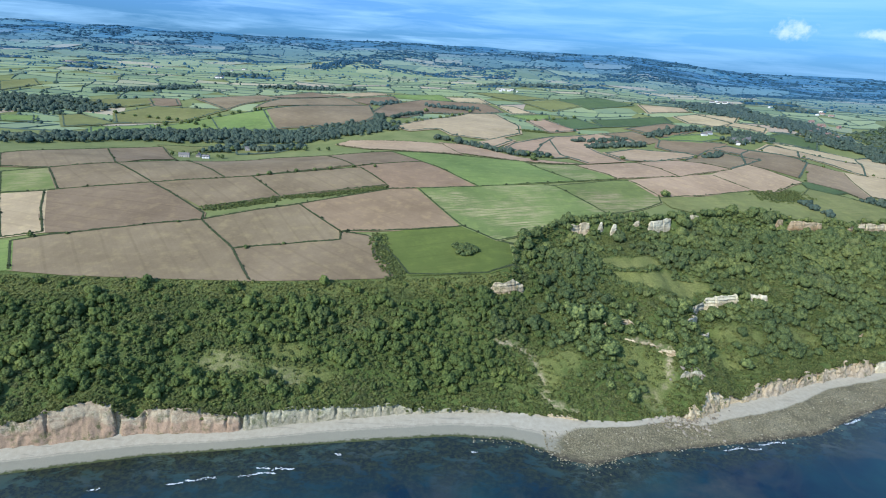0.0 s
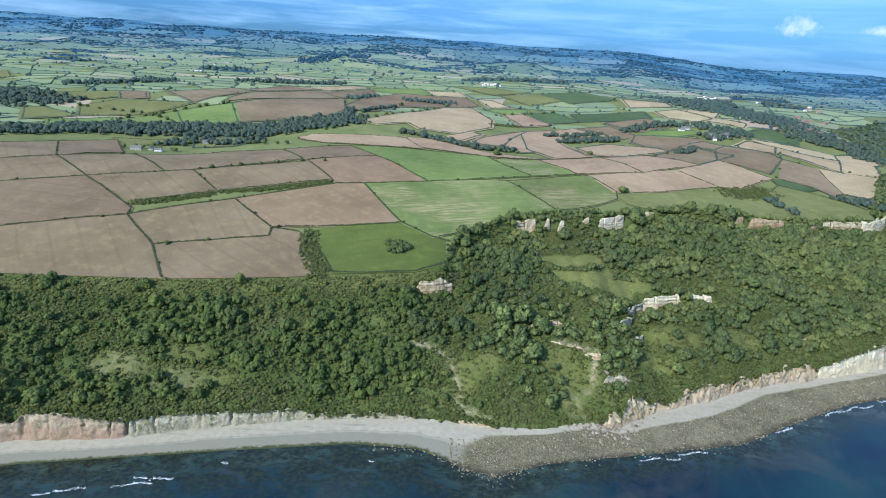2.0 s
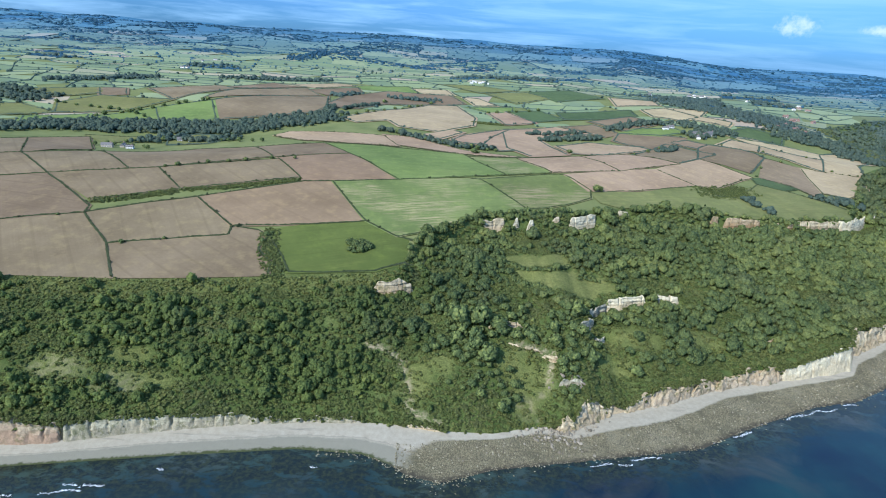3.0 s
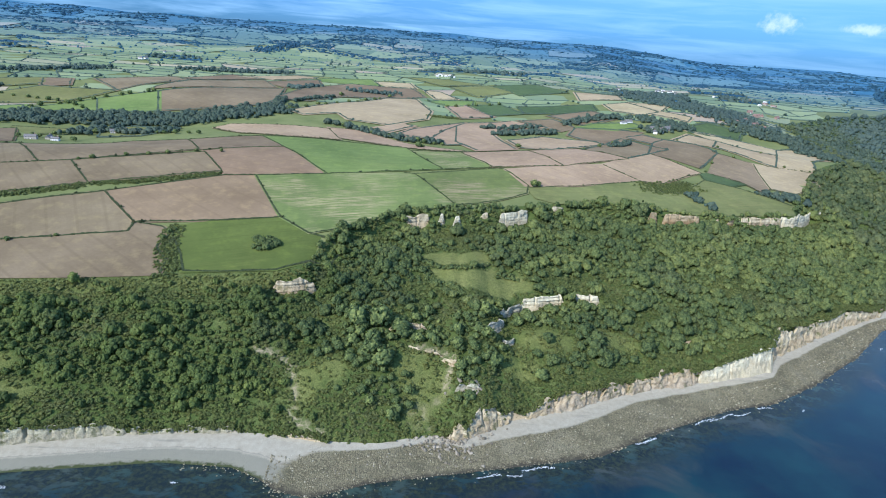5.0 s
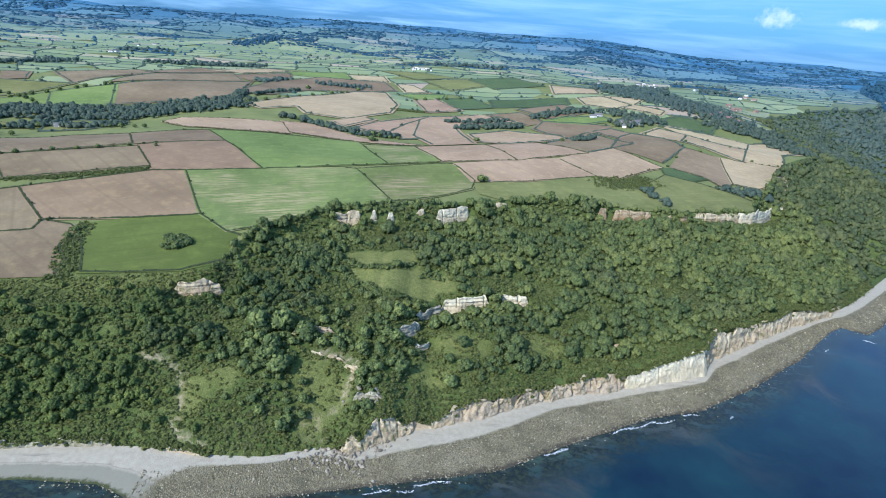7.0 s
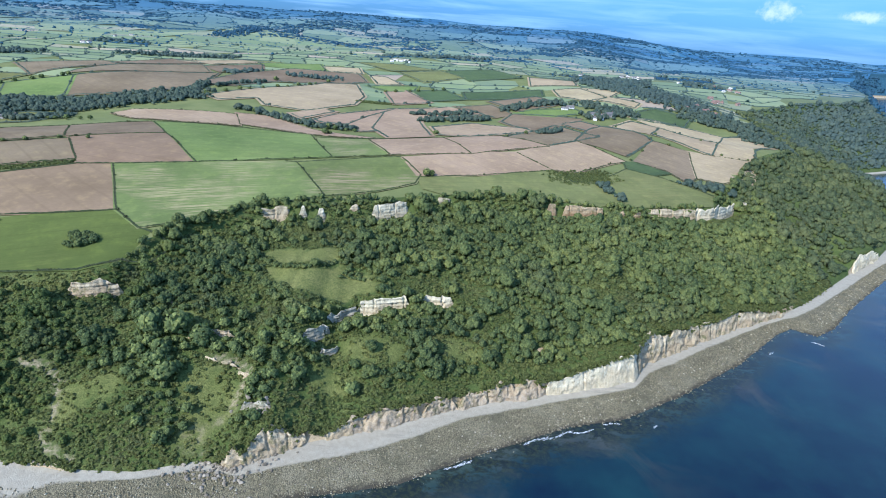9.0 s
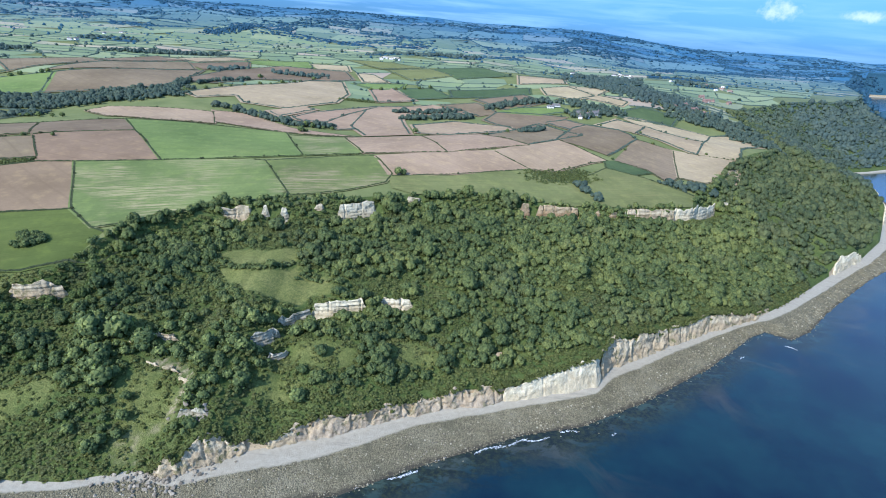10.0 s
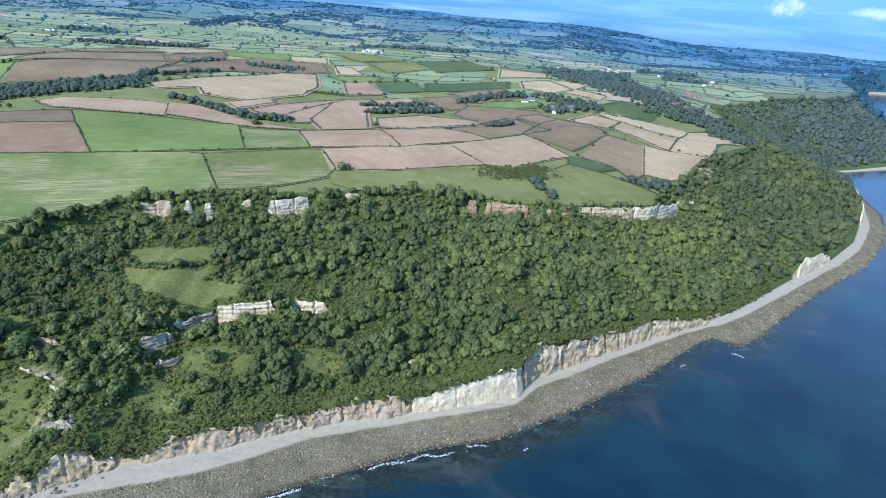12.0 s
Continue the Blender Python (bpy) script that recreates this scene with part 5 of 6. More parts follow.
hedge((551, 1114), (597, 1144), (627, 1112))
hedge((587, 1064), (551, 1114))
hedge((747, 1255), (793, 1286), (860, 1258), (820, 1192), (720, 1202), (747, 1255))
hedge((443, 1115), (473, 1185), (600, 1161))
hedge((486, 1033), (443, 1115))
hedge((441, 1309), (552, 1360), (576, 1260), (493, 1201), (441, 1309))
hedge((394, 1433), (582, 1464), (567, 1363))
hedge((462, 1342), (395, 1339), (394, 1433))
hedge((612, 1462), (682, 1496), (707, 1349), (649, 1299), (602, 1349), (612, 1462))
hedge((689, 1508), (781, 1469), (717, 1360))
hedge((717, 1360), (770, 1312), (746, 1279), (674, 1319))
hedge((589, 1668), (706, 1645), (690, 1552), (569, 1527), (589, 1668))
hedge((368, 1249), (442, 1269), (473, 1185))
hedge((436, 1153), (397, 1213), (368, 1249))
hedge((316, 1035), (388, 1091), (480, 1054))
hedge((473, 1018), (370, 933), (325, 948), (316, 1035))
hedge((519, 1221), (608, 1229), (621, 1203), (549, 1167))
hedge((-175, 973), (-155, 1000), (10, 985), (40, 902), (-38, 892), (-110, 910), (-175, 973))
hedge((5, 996), (59, 995), (143, 931), (245, 896), (141, 895), (35, 914))
hedge((-86, 1125), (21, 1289), (83, 1426), (147, 1431), (181, 1263), (171, 1164), (99, 1067), (29, 1077), (4, 1127), (-52, 1092), (-86, 1125))
hedge((132, 1092), (147, 1087), (104, 1007), (82, 1032))
hedge((125, 1009), (148, 1062), (247, 1180), (247, 1176), (205, 1084), (179, 995), (137, 994), (125, 1009))
hedge((229, 1138), (220, 987), (230, 957), (204, 948), (179, 995))
hedge((247, 1176), (349, 1239))
hedge((417, 1183), (302, 1113), (295, 1078), (313, 930))
hedge((250, 908), (220, 987))
hedge((-377, 1240), (-280, 1362), (-174, 1461), (-137, 1242), (-150, 1170), (-241, 1125), (-319, 1102), (-377, 1240))
hedge((-149, 1312), (-138, 1489), (-38, 1651), (135, 1591), (167, 1474), (106, 1427), (28, 1397), (-26, 1370), (-72, 1237), (-120, 1241))
hedge((-149, 1700), (8, 1767), (44, 1643))
hedge((-119, 1652), (-149, 1700))
hedge((20, 1725), (123, 1712), (143, 1603), (65, 1625))
hedge((165, 1580), (209, 1565), (248, 1473), (193, 1460), (165, 1580))
hedge((174, 1427), (288, 1467), (280, 1414), (227, 1368), (174, 1427))
hedge((263, 1401), (317, 1276), (244, 1222), (218, 1361))
hedge((280, 1414), (353, 1442), (395, 1339), (313, 1292))
hedge((235, 1662), (350, 1714), (407, 1610), (304, 1521), (235, 1662))
hedge((366, 1718), (506, 1809), (565, 1648), (420, 1574))
hedge((101, 1841), (239, 1814), (335, 1736), (219, 1680), (101, 1841))
hedge((-466, 1177), (-377, 1240))
hedge((-319, 1102), (-407, 1062), (-466, 1177))
hedge((-537, 1093), (-466, 1177))
hedge((-415, 1078), (-510, 1052), (-537, 1093))
hedge((-669, 1190), (-626, 1268), (-458, 1239), (-517, 1151), (-623, 1107), (-669, 1190))
hedge((-575, 1379), (-460, 1519), (-397, 1456), (-458, 1239), (-575, 1379))
hedge((-680, 1363), (-621, 1368), (-580, 1286))
hedge((-626, 1268), (-680, 1363))
hedge((-823, 1284), (-680, 1363))
hedge((-640, 1293), (-687, 1248), (-823, 1284))
hedge((-747, 1140), (-726, 1162), (-623, 1107), (-675, 1029), (-747, 1140))
hedge((-636, 1042), (-559, 1107), (-529, 1045), (-605, 989), (-636, 1042))
hedge((-402, 1256), (-397, 1456), (-253, 1578), (-197, 1467))
hedge((-437, 1497), (-363, 1663), (-257, 1607), (-394, 1495), (-437, 1497))
hedge((-334, 1627), (-195, 1724), (-133, 1708), (-235, 1601))
hedge((-243, 1559), (-130, 1671), (-109, 1590), (-177, 1481))
hedge((-837, 1095), (-785, 1113), (-751, 1059), (-802, 1047), (-837, 1095))
hedge((-1155, 1541), (-1121, 1623), (-1046, 1530), (-1026, 1362), (-1155, 1541))
hedge((890, 1361), (970, 1356), (927, 1253), (885, 1261), (890, 1361))
belt("wood", 68, (-501, 1001), (-425, 1023), (-337, 1031), (-246, 1035), (-167, 1089), (-109, 1132))
belt("wood", 16, (-129, 1246), (-120, 1177), (-122, 1071))
belt("wood", 14, (3, 1033), (45, 1006), (86, 983), (142, 957), (198, 962))
belt("wood", 28, (-17, 1510), (33, 1498), (101, 1471))
belt("wood", 9, (-97, 1218), (-66, 1290), (-39, 1344))
belt("wood", 22, (301, 1094), (350, 1116), (418, 1134))
belt("wood", 22, (464, 1218), (527, 1261), (593, 1275))
belt("wood", 30, (629, 1271), (681, 1242), (716, 1235), (623, 1178))
belt("wood", 70, (746, 1660), (782, 1506), (815, 1384), (869, 1327), (948, 1323))
belt("wood", 60, (863, 1283), (910, 1271), (973, 1267), (1007, 1240))
belt("wood", 60, (830, 1548), (882, 1437), (931, 1392))
belt("wood", 50, (964, 1212), (992, 1174), (999, 1131))
belt("scrub", 12, (171, 1206), (205, 1213), (246, 1224))
belt("scrub", 30, (471, 777), (504, 782), (548, 813))
belt("scrub", 9, (-249, 574), (-209, 593), (-180, 614))
belt("scrub", 7, (-174, 619), (-138, 631), (-62, 669))
belt("wood", 22, (-366, 921), (-337, 966), (-272, 943), (-232, 964))
belt("wood", 110, (-926, 1221), (-880, 1241), (-790, 1201))
belt("wood", 55, (-675, 871), (-612, 906), (-554, 965), (-490, 1010))
belt("wood", 25, (-787, 1215), (-723, 1204), (-703, 1244))
belt("wood", 45, (-510, 1718), (-369, 1761), (-232, 1770))
belt("wood", 45, (-834, 1439), (-761, 1515), (-676, 1635))
belt("wood", 70, (-509, 2452), (-427, 2527), (-346, 3121))
belt("wood", 9, (526, 771), (535, 748), (543, 723))
belt("wood", 14, (656, 819), (674, 806), (720, 818))
belt("scrub", 13, (-60, 540), (-54, 515), (-46, 492), (-38, 470), (-34, 458))
belt("wood", 12, (281, 1147), (340, 1164), (400, 1186))
belt("wood", 12, (492, 1011), (536, 1038))
belt("wood", 40, (797, 1466), (850, 1398), (909, 1350))
belt("wood", 30, (1055, 1276), (1109, 1270), (1243, 1370))


def trees_along(step, low, high, *line):
    rng = np.random.default_rng(3000 + TREE_USED[0])
    for x, y in zip(*spaced(line, step, rng)):
        tree(float(x + rng.normal(0, 1.0)), float(y + rng.normal(0, 1.0)), float(rng.uniform(low, high)))


tree(305, 722, 5.5), tree(311, 724, 4.0), tree(158, 909, 5.5), tree(164, 913, 4.0), tree(321, 953, 5.0), tree(-28, 1395, 6.5)
trees_along(8, 3.2, 5.0, (560, 700), (575, 706))
trees_along(14, 3.0, 5.0, (3, 1033), (45, 1006), (86, 983), (142, 957), (198, 947))
trees_along(26, 2.2, 3.6, (-228, 680), (-110, 739), (-83, 744))
trees_along(60, 1.8, 2.8, (-391, 489), (-240, 547))
trees_along(55, 1.8, 3.0, (-191, 495), (-97, 526))
trees_along(18, 3.0, 5.0, (-386, 907), (-336, 943), (-261, 947), (-177, 923))
trees_along(64, 2.4, 4.0, (432, 956), (545, 1091))
trees_along(75, 2.0, 3.4, (609, 894), (686, 1012), (780, 995), (854, 983))
trees_along(70, 2.2, 3.6, (652, 1121), (703, 1068), (828, 1066))
trees_along(22, 3.5, 5.5, (-537, 1093), (-467, 1175), (-377, 1243))
trees_along(24, 3.5, 5.5, (-669, 1190), (-517, 1151), (-423, 1076))
trees_along(30, 3.5, 5.5, (218, 1361), (270, 1395), (353, 1442))
trees_along(34, 3.2, 5.0, (-86, 1125), (21, 1289), (81, 1431))
trees_along(11, 2.4, 4.2, (-409, 864), (-381, 885), (-349, 883), (-332, 865))
trees_along(9, 1.8, 3.0, (-58, 535), (-61, 511))
trees_along(7, 2.4, 4.2, (92, 482), (82, 503), (77, 516), (90, 542), (104, 562), (130, 585), (160, 604), (205, 622), (255, 641))


def thicket():
    """The round copse that stands alone in the green meadow."""
    rng = np.random.default_rng(77)
    a, d = rng.uniform(0, 2 * math.pi, 34), np.sqrt(rng.uniform(0, 1, 34))
    x, y = 30 + 12 * d * np.cos(a), 512 + 9 * d * np.sin(a)
    x, y = np.append(x, [19, 21]), np.append(y, [520, 523])
    r = np.append(rng.uniform(2.6, 4.0, 34), [3.6, 3.0])
    data = scatter("copse", CROWNS, x, y, r, 0.34 + rng.normal(0, 0.1, len(x)), 78, 0.95, 0.3)
    stuff("copse", data, LEAVES, "round copse alone in the green meadow", "trees")


thicket()


# ---- foreshore ----
def rock_shapes():
    shapes = []
    for k in range(5):
        rng = np.random.default_rng(60 + k)
        bm = bmesh.new()
        for v in rng.normal(size=(14, 3)):
            v = v / np.linalg.norm(v) * (1, rng.uniform(0.7, 1), 0.72)
            bm.verts.new(v * rng.uniform(0.85, 1.1))
        bmesh.ops.convex_hull(bm, input=bm.verts)
        bmesh.ops.delete(bm, geom=[v for v in bm.verts if not v.link_faces], context="VERTS")
        data = bpy.data.meshes.new("boulder")
        bm.to_mesh(data)
        bm.free()
        data.materials.append(BOULDER)
        shapes.append(data)
    return shapes


def boulders():
    rng = np.random.default_rng(61)
    shapes = rock_shapes()
    for k in range(290):
        if k < 34:
            x, y = rng.normal(202, 6.5), rng.normal(373, 3.5)
            size = rng.uniform(0.7, 2.4)
        elif k < 190:
            x = rng.normal(193, 13)
            w, b = (float(v) for v in shore(x)[:2])
            y, size = b - abs(rng.normal(0, 0.32)) * (b - w), rng.uniform(0.5, 1.7)
        else:
            x = rng.uniform(90, 640)
            w, b = (float(v) for v in shore(x)[:2])
            y, size = w + rng.uniform(0.05, 0.6) * (b - w), rng.uniform(0.4, 0.8)
        ob = new("boulder", shapes[k % 5])
        ob.matrix_basis = pose(x, y, float(terrain(x, y)) + 0.2 * size, 0, 0, rng.uniform(0, 360)) @ Matrix.Scale(size, 4)
        tagged(ob, "rough grey-brown boulder lying on the foreshore", "boulder", "foreshore boulders")
    n = 9000
    x = 80 + 1040 * rng.random(n * 2) ** 1.6
    w, b = shore(x)[:2]
    y = w + (rng.random(n * 2) ** 1.1 * (0.62 + 0.2 * ramp(84, 110, x) * ramp(215, 180, x)) - 0.02) * (b - w)
    keep = swell(x, y, 16, 62) + 0.7 * swell(x, y, 5, 63) + rng.normal(0, 0.4, n * 2) > 0.0
    keep &= rng.random(n * 2) < ramp(70, 112, x)
    x, y = x[keep][:n], y[keep][:n]
    r = 0.18 + 0.30 * rng.random(len(x)) ** 4 + 0.00035 * np.maximum(0, x - 300)
    ax = np.concatenate([rng.uniform(30, 130, 160), rng.uniform(90, 760, 200)])
    ay = shore(ax)[0] - np.abs(rng.normal(0, 4.5, len(ax))) + 1
    x, y, r = np.append(x, ax), np.append(y, ay), np.append(r, rng.uniform(0.18, 0.45, len(ax)))
    cube = np.array([(a, b, c) for a in (-1, 1) for b in (-1, 1) for c in (-0.6, 0.6)], float)
    shapes = [(cube * (1 + 0.28 * np.random.default_rng(k).normal(size=cube.shape)), np.array([(0, 1, 3, 2), (4, 6, 7, 5), (0, 4, 5, 1), (2, 3, 7, 6), (1, 5, 7, 3), (0, 2, 6, 4)])) for k in range(6)]
    data = scatter("cobbles", shapes, x, y, r, np.zeros(len(x)), 64, 1.0, 0.0, np.maximum(terrain(x, y), -0.25) + 0.1)
    stuff("cobbles", data, COBBLE, "brown weed-stained cobbles covering the lower shore", "cobbles")


boulders()


def surf():
    """Broken flecks and lines of foam riding on the water along the shore (x, y, length of each line)."""
    rng = np.random.default_rng(1500)
    bm = bmesh.new()
    for x, y, length in ((-138, 270, 18), (-152, 266, 9), (-104, 281, 8), (-196, 259, 6), (379, 379, 20), (414, 389, 16), (340, 366, 14), (395, 384, 24), (325, 354, 16), (466, 396, 4), (230, 318, 9), (332, 357, 8), (-60, 296, 5), (30, 304, 4), (612, 500, 7), (668, 520, 9), (-106, 276, 22), (-92, 281, 14), (214, 317, 16), (246, 325, 22), (300, 345, 14), (360, 375, 26), (436, 398, 12), (352, 371, 18)):
        ahead = math.atan2(float(shore(x + 8)[0] - shore(x - 8)[0]), 16)
        for k in range(int(length * 4)):
            s = (rng.random() - 0.5) * length
            cx, cy = x + s * math.cos(ahead) + rng.normal(0, 0.3), y + s * math.sin(ahead) + 0.7 * math.sin(0.35 * s + x) + rng.normal(0, 0.45)
            a, b = rng.uniform(0.15, 0.7), rng.uniform(0.04, 0.13)
            ring = [(cx + a * math.cos(q) * math.cos(ahead) - b * math.sin(q) * math.sin(ahead), cy + a * math.cos(q) * math.sin(ahead) + b * math.sin(q) * math.cos(ahead), -0.04) for q in (0.2, 1.1, 2.2, 3.3, 4.3, 5.4)]
            lid = bm.faces.new([bm.verts.new(v) for v in ring])
            top = bmesh.ops.extrude_face_region(bm, geom=[lid])
            bmesh.ops.translate(bm, verts=[v for v in top["geom"] if isinstance(v, bmesh.types.BMVert)], vec=(0, 0, 0.10 + 0.002 * (k % 30)))
    bmesh.ops.recalc_face_normals(bm, faces=bm.faces)
    tagged(part("surf", bm, FOAM), "white flecks of broken surf near the shore", "surf", kind="stuff")


surf()


# ---- farms, village and far houses ----
def box(bm, x, y, z, sx, sy, sz):
    bmesh.ops.create_cube(bm, size=1, matrix=Matrix.Translation((x, y, z)) @ Matrix.Diagonal((sx, sy, sz, 1)))
    return bm


def house(x, y, turn, long=14.0, wide=8.0, tall=5.2, wall=None, roof=None, label="stone farmhouse with a slate roof"):
    root = tagged(new("house"), label, "house", "farm and village houses")
    root.matrix_basis = pose(x, y, float(terrain(x, y)) - 0.2, 0, 0, turn)
    part("wall", box(bmesh.new(), 0, 0, tall / 2, long, wide, tall), wall or STONE_WALL, root)
    bm, over, rise = bmesh.new(), 0.4, wide * 0.42
    ends = []
    for sx in (-1, 1):
        ends.append([bm.verts.new((sx * (long / 2 + over), sy, sz)) for sy, sz in ((-wide / 2 - over, tall - 0.25), (wide / 2 + over, tall - 0.25), (0, tall + rise))])
    (a, b, c), (d, e, f) = ends
    for face in ((a, b, c), (d, f, e), (a, c, f, d), (b, e, f, c), (a, d, e, b)):
        bm.faces.new(face)
    bmesh.ops.recalc_face_normals(bm, faces=bm.faces)
    top = part("roof", bm, roof or SLATE, root)
    part("chimney", box(bmesh.new(), long * 0.36, 0, tall + rise + 0.5, 0.9, 1.2, 2.0), BRICK_WALL, top)
    for k in range(4):
        for level in (1.6, 4.0):
            pane = part("window", box(bmesh.new(), (k - 1.5) * long / 4.6, -wide / 2 - 0.02, level, 1.3, 0.12, 1.3), FRAME, root)
            part("pane", box(bmesh.new(), (k - 1.5) * long / 4.6, -wide / 2 - 0.09, level, 1.05, 0.04, 1.05), DARK_GLASS, pane)
    part("door", box(bmesh.new(), long * 0.02, -wide / 2 - 0.03, 1.05, 1.0, 0.12, 2.1), FRAME, root)
    return root


house(-389, 858, 12, 15, 7, 4.5)
house(-373, 872, 100, 12, 6, 3.6, label="long stone barn with a slate roof")
house(-357, 860, 8, 10, 6, 3.6, RENDERED, SLATE, "white rendered farmhouse with a slate roof")
house(-318, 945, 20, 12, 7, 4.5)
house(-301, 945, 95, 11, 7, 5.0, RENDERED)
house(635, 1189, 15, 16, 8, 5.5, RENDERED, SLATE, "white village house among trees")
house(645, 1173, 80, 13, 8, 5.5, RENDERED, SLATE, "white village house among trees")
house(668, 1197, 30, 18, 9, 6.0, STONE_WALL, SLATE)
house(597, 1232, 10, 15, 8, 5.0, RENDERED, SLATE, "white village house among trees")
house(917, 1312, 20, 17, 9, 6.5, BRICK_WALL, TILE, "large red brick house with a tiled roof")
house(934, 1305, 110, 14, 8, 6.0, BRICK_WALL, TILE, "large red brick house with a tiled roof")
for hx, hy, ht in ((1080, 1582, 10), (1062, 1560, 95), (906, 1339, 20), (872, 1311, 100), (1089, 1638, 5), (1104, 1600, 60), (1153, 1608, 30)):
    house(hx, hy, ht, 14, 8, 5.5, BRICK_WALL, TILE, "red brick village house with a tiled roof")
for hx, hy, ht in ((649, 1187, 15), (630, 1165, 80), (584, 1224, 5), (955, 1986, 10), (962, 1954, 80), (990, 1966, 0), (988, 1915, 30), (1002, 1891, 90), (816, 1979, 15), (-722, 1908, 0), (-713, 1926, 75), (-759, 2290, 10), (-776, 2209, 85)):
    house(hx, hy, ht, 13, 7, 4.5, RENDERED, SLATE, "white rendered house with a slate roof among fields")
for hx, hy, ht in ((1205, 1864, 120), (1221, 1840, 115), (1229, 1806, 110), (1239, 1775, 118)):
    house(hx, hy, ht, 16, 7, 4.0, STONE_WALL, TILE, "row house of pale stone with a tiled roof")
for hx, hy, ht in ((204, 1875, 5), (219, 1895, 80), (232, 1884, 10), (245, 1900, 5), (213, 1911, 15), (257, 1876, 75), (986, 2016, 12), (1010, 1992, 90), (1106, 1892, 30), (1200, 1785, 10), (1258, 1857, 0), (824, 2002, 40)):
    house(hx, hy, ht, 10, 5.5, 3.0, RENDERED, RENDERED, "low white holiday buildings on a distant rise")


# ---- far countryside: small fields, hedges and woods up to the horizon ----
def far_country():
    rng = np.random.default_rng(91)
    nodes, y = [], 990.0
    while y < 4900:
        step = 58 + (y - 1300) * 0.036
        wide = step * 1.35
        xs = np.arange(-1.05 * y - 200, 1.0 * y + 300, wide)
        nodes.append([(x + rng.uniform(-0.33, 0.33) * wide, y + rng.uniform(-0.30, 0.30) * step) for x in xs])
        y += step
    fv, ff, ft, hx, hy, hr = [], [], [], [], [], []
    tx, ty, tr, strips = [], [], [], []

    def free(x, yy):
        if yy > 4900 or yy < float(shore(x)[3]) + 45:
            return False
        return yy > 2100 or not inside_fields(np.array([x]), np.array([yy]))[0]

    for lower, upper in zip(nodes[:-1], nodes[1:]):
        ux = np.array([p[0] for p in upper])
        for a, b in zip(lower[:-1], lower[1:]):
            c, d = upper[int(np.argmin(abs(ux - b[0])))], upper[int(np.argmin(abs(ux - a[0])))]
            if abs(c[0] - d[0]) < 20:
                continue
            mx, my = (a[0] + b[0] + c[0] + d[0]) / 4, (a[1] + b[1] + c[1] + d[1]) / 4
            if not (free(mx, my) and (my > 1250 or my > 950 and mx < -560)):
                continue
            woody = swell(mx, my, 620, 95) + 0.5 * swell(mx, my, 260, 96) > 0.75 - 0.55 * float(ramp(2000, 3000, my))
            tint = rng.random() ** 1.15
            p = [np.array(v) for v in (a, b, c, d)]
            grid = []
            for j in range(4):
                for i in range(4):
                    q = (p[0] * (3 - i) + p[1] * i) * (3 - j) / 9 + (p[3] * (3 - i) + p[2] * i) * j / 9
                    grid.append(q)
            k0 = len(fv)
            fv += grid
            ft += [tint] * 16
            ff += [[k0 + 4 * j + i, k0 + 4 * j + i + 1, k0 + 4 * j + i + 5, k0 + 4 * j + i + 4] for j in range(3) for i in range(3)]
            far = max(1.0, my / 1900)
            for s, e in ((a, b), (a, d)) if my < 2300 or rng.random() < 0.85 else ():
                k = max(3, int(math.dist(s, e) / (16 * far)))
                t = np.linspace(0, 1, k)
                strips.append((s[0] + (e[0] - s[0]) * t, s[1] + (e[1] - s[1]) * t, far))
                n = max(3, int(math.dist(s, e) / (22 * far)))
                t = rng.random(n)
                hx += list(s[0] + (e[0] - s[0]) * t)
                hy += list(s[1] + (e[1] - s[1]) * t)
                hr += list(rng.uniform(1.6, 2.8, n) * far ** 0.7 * np.where(rng.random(n) < 0.15, 2.0, 1.0))
            if woody:
                n = int(100 / far)
                i, j = rng.random(n), rng.random(n)
                q = (p[0][None] * (1 - i)[:, None] + p[1][None] * i[:, None]) * (1 - j)[:, None] + (p[3][None] * (1 - i)[:, None] + p[2][None] * i[:, None]) * j[:, None]
                tx += list(q[:, 0])
                ty += list(q[:, 1])
                tr += list(rng.uniform(5.5, 9.5, n) * far ** 0.8)
    fv = np.array(fv)
    above = 0.45 + 1.5 * ramp(1900, 2400, fv[:, 1])
    # The distant mask drives the haze painted into the field colours.
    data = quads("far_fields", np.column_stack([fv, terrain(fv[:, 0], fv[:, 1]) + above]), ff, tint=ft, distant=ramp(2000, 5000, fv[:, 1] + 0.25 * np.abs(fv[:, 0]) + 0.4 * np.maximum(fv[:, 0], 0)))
    stuff("far_fields", data, HAZED_FAR_FIELD, "patchwork of small distant fields", "fields")
    hx, hy, hr = np.array(hx), np.array(hy), np.array(hr)
    keep = ~inside_fields(hx, hy)
    hx, hy, hr = hx[keep], hy[keep], hr[keep]
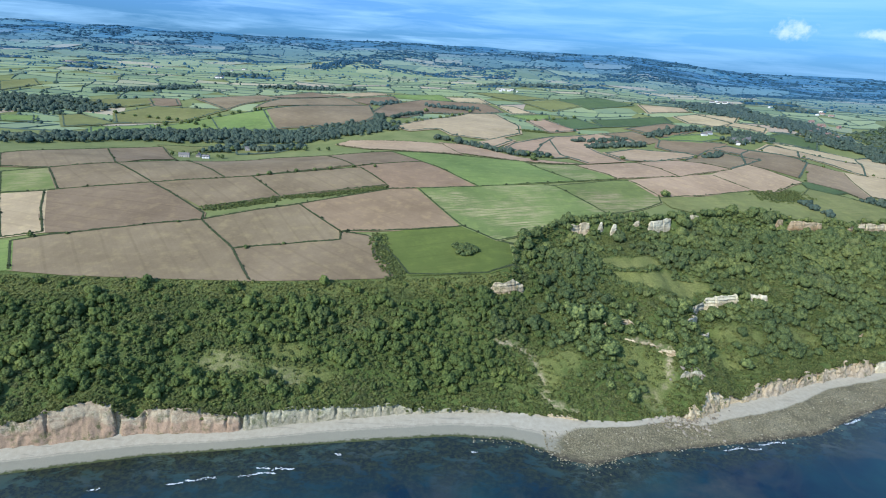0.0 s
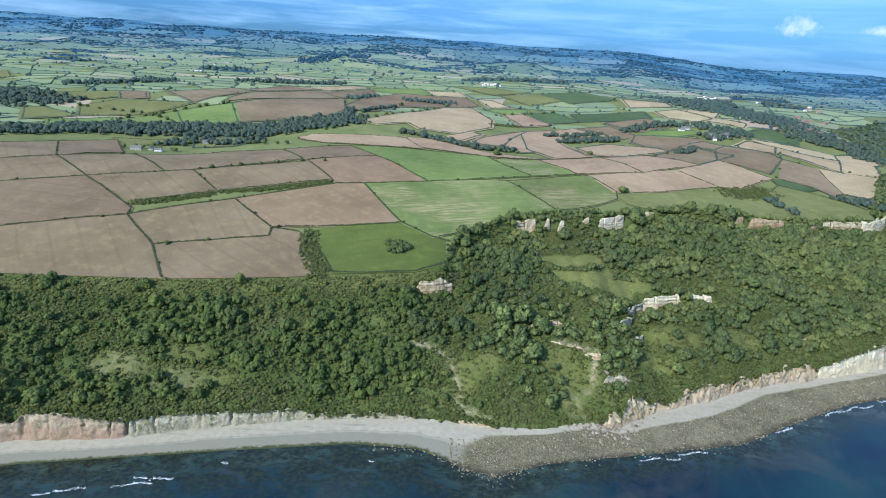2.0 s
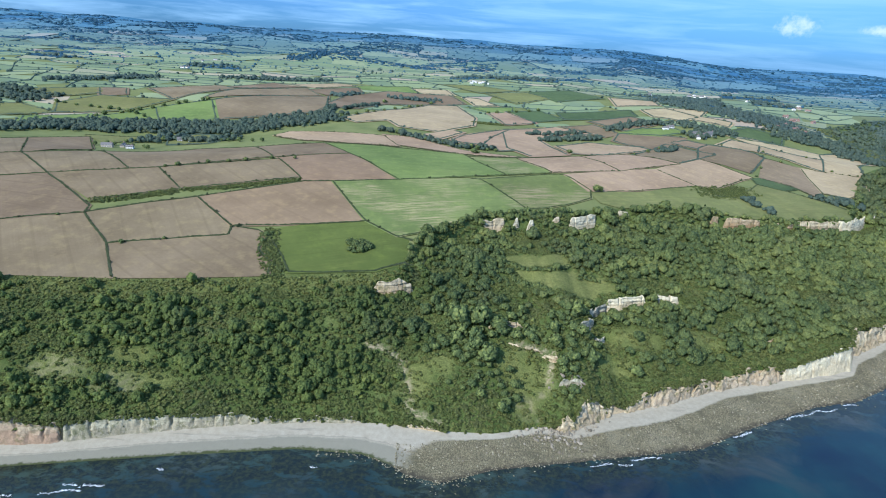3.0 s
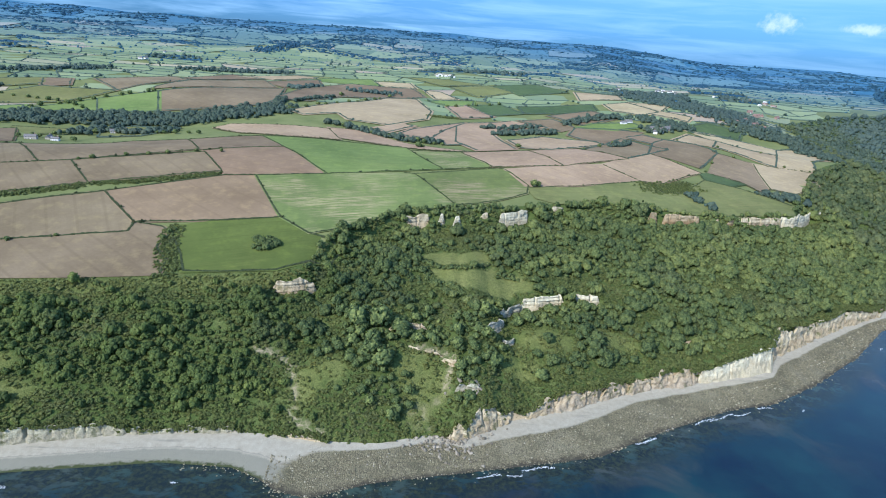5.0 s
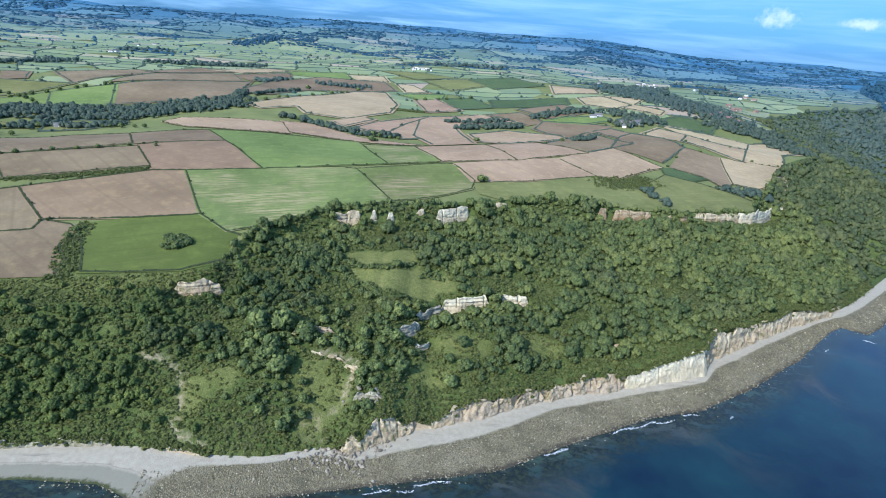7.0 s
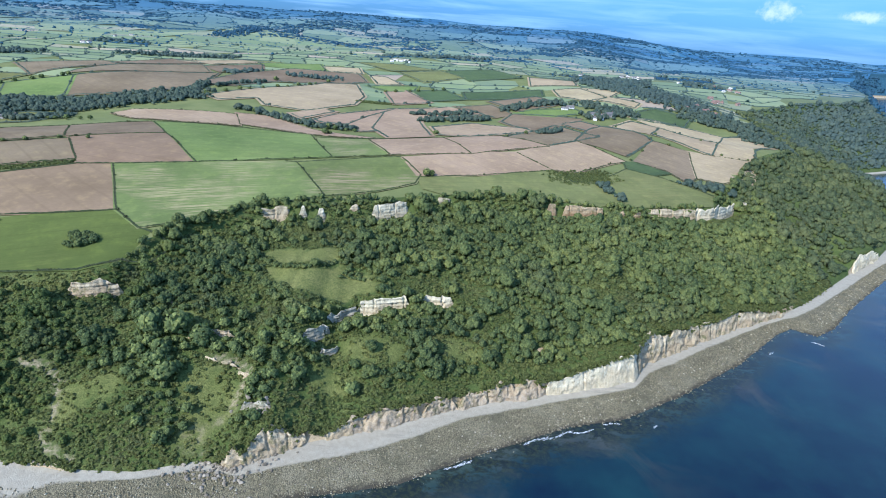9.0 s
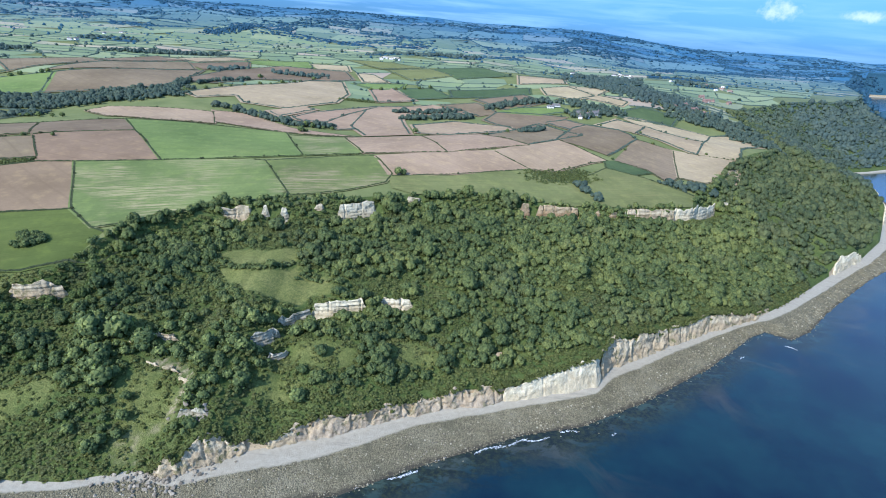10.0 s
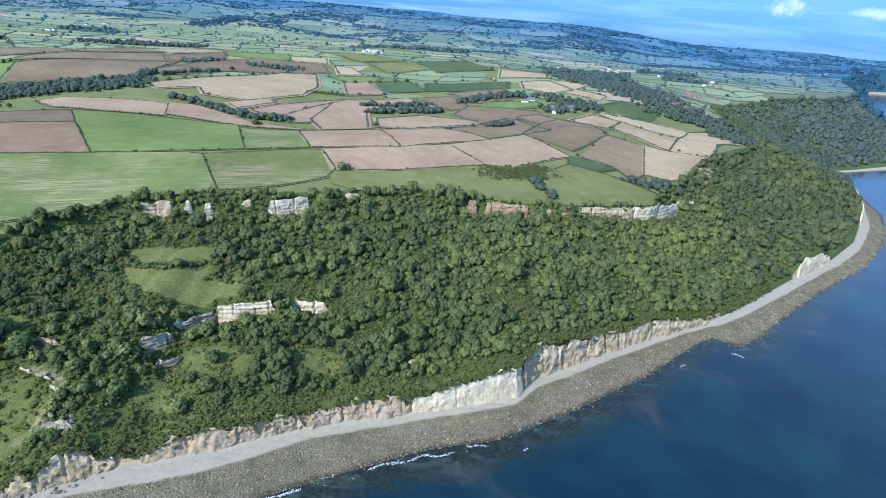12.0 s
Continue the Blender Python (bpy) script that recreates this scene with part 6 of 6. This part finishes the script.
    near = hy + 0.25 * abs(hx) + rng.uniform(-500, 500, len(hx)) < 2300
    for mask, m in ((near, HAZED_BAY_LEAVES), (~near, HAZED_FAR_LEAVES)):
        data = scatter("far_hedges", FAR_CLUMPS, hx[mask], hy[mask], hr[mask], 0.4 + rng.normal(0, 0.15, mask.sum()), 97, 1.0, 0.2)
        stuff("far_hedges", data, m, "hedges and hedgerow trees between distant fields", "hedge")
    for mine, m in ((True, HAZED_BAY_LEAVES), (False, HAZED_FAR_LEAVES)):
        all_v, all_f, at = [], [], 0
        for sx, sy, far in strips:
            if (sy.mean() + 0.25 * abs(sx.mean()) < 2300) != mine or sy.min() < 2100 and inside_fields(sx, sy).any():
                continue
            v, f = bank((sx, sy), 1.3 * far, 1.7 * far ** 0.6, rng)
            all_v.append(v), all_f.append(f + at)
            at += len(v)
        v = np.concatenate(all_v)
        data = quads("far_hedge_banks", v, np.concatenate(all_f), tint=np.clip(0.4 + rng.normal(0, 0.15, len(v)), 0, 1))
        stuff("far_hedge_banks", data, m, "continuous hedge banks between distant fields", "hedge")
    loose = rng.random(5200) ** 0.8 * 2700 + 2150
    side = (rng.random(5200) * 2.0 - 1.0) * loose
    on_land = loose > shore(side)[3] + 60
    tx, ty, tr = np.append(tx, side[on_land]), np.append(ty, loose[on_land]), np.append(tr, rng.uniform(3.5, 9.0, on_land.sum()) * (loose[on_land] / 1900) ** 0.7)
    keep = ~inside_fields(tx, ty)
    tx, ty, tr = tx[keep], ty[keep], tr[keep]
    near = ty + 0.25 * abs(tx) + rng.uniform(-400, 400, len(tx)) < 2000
    for mask, m in ((near, HAZED_BAY_LEAVES), (~near, HAZED_FAR_LEAVES)):
        data = scatter("far_woods", FAR_CLUMPS, tx[mask], ty[mask], tr[mask], 0.35 + rng.normal(0, 0.15, mask.sum()), 98, 0.8 if m is HAZED_BAY_LEAVES else 0.3, 0.5)
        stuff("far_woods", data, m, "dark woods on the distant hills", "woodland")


FAR_CLUMPS = [crown_shape(110 + k, 1, 1.0, 0.6) for k in range(4)]
far_country()
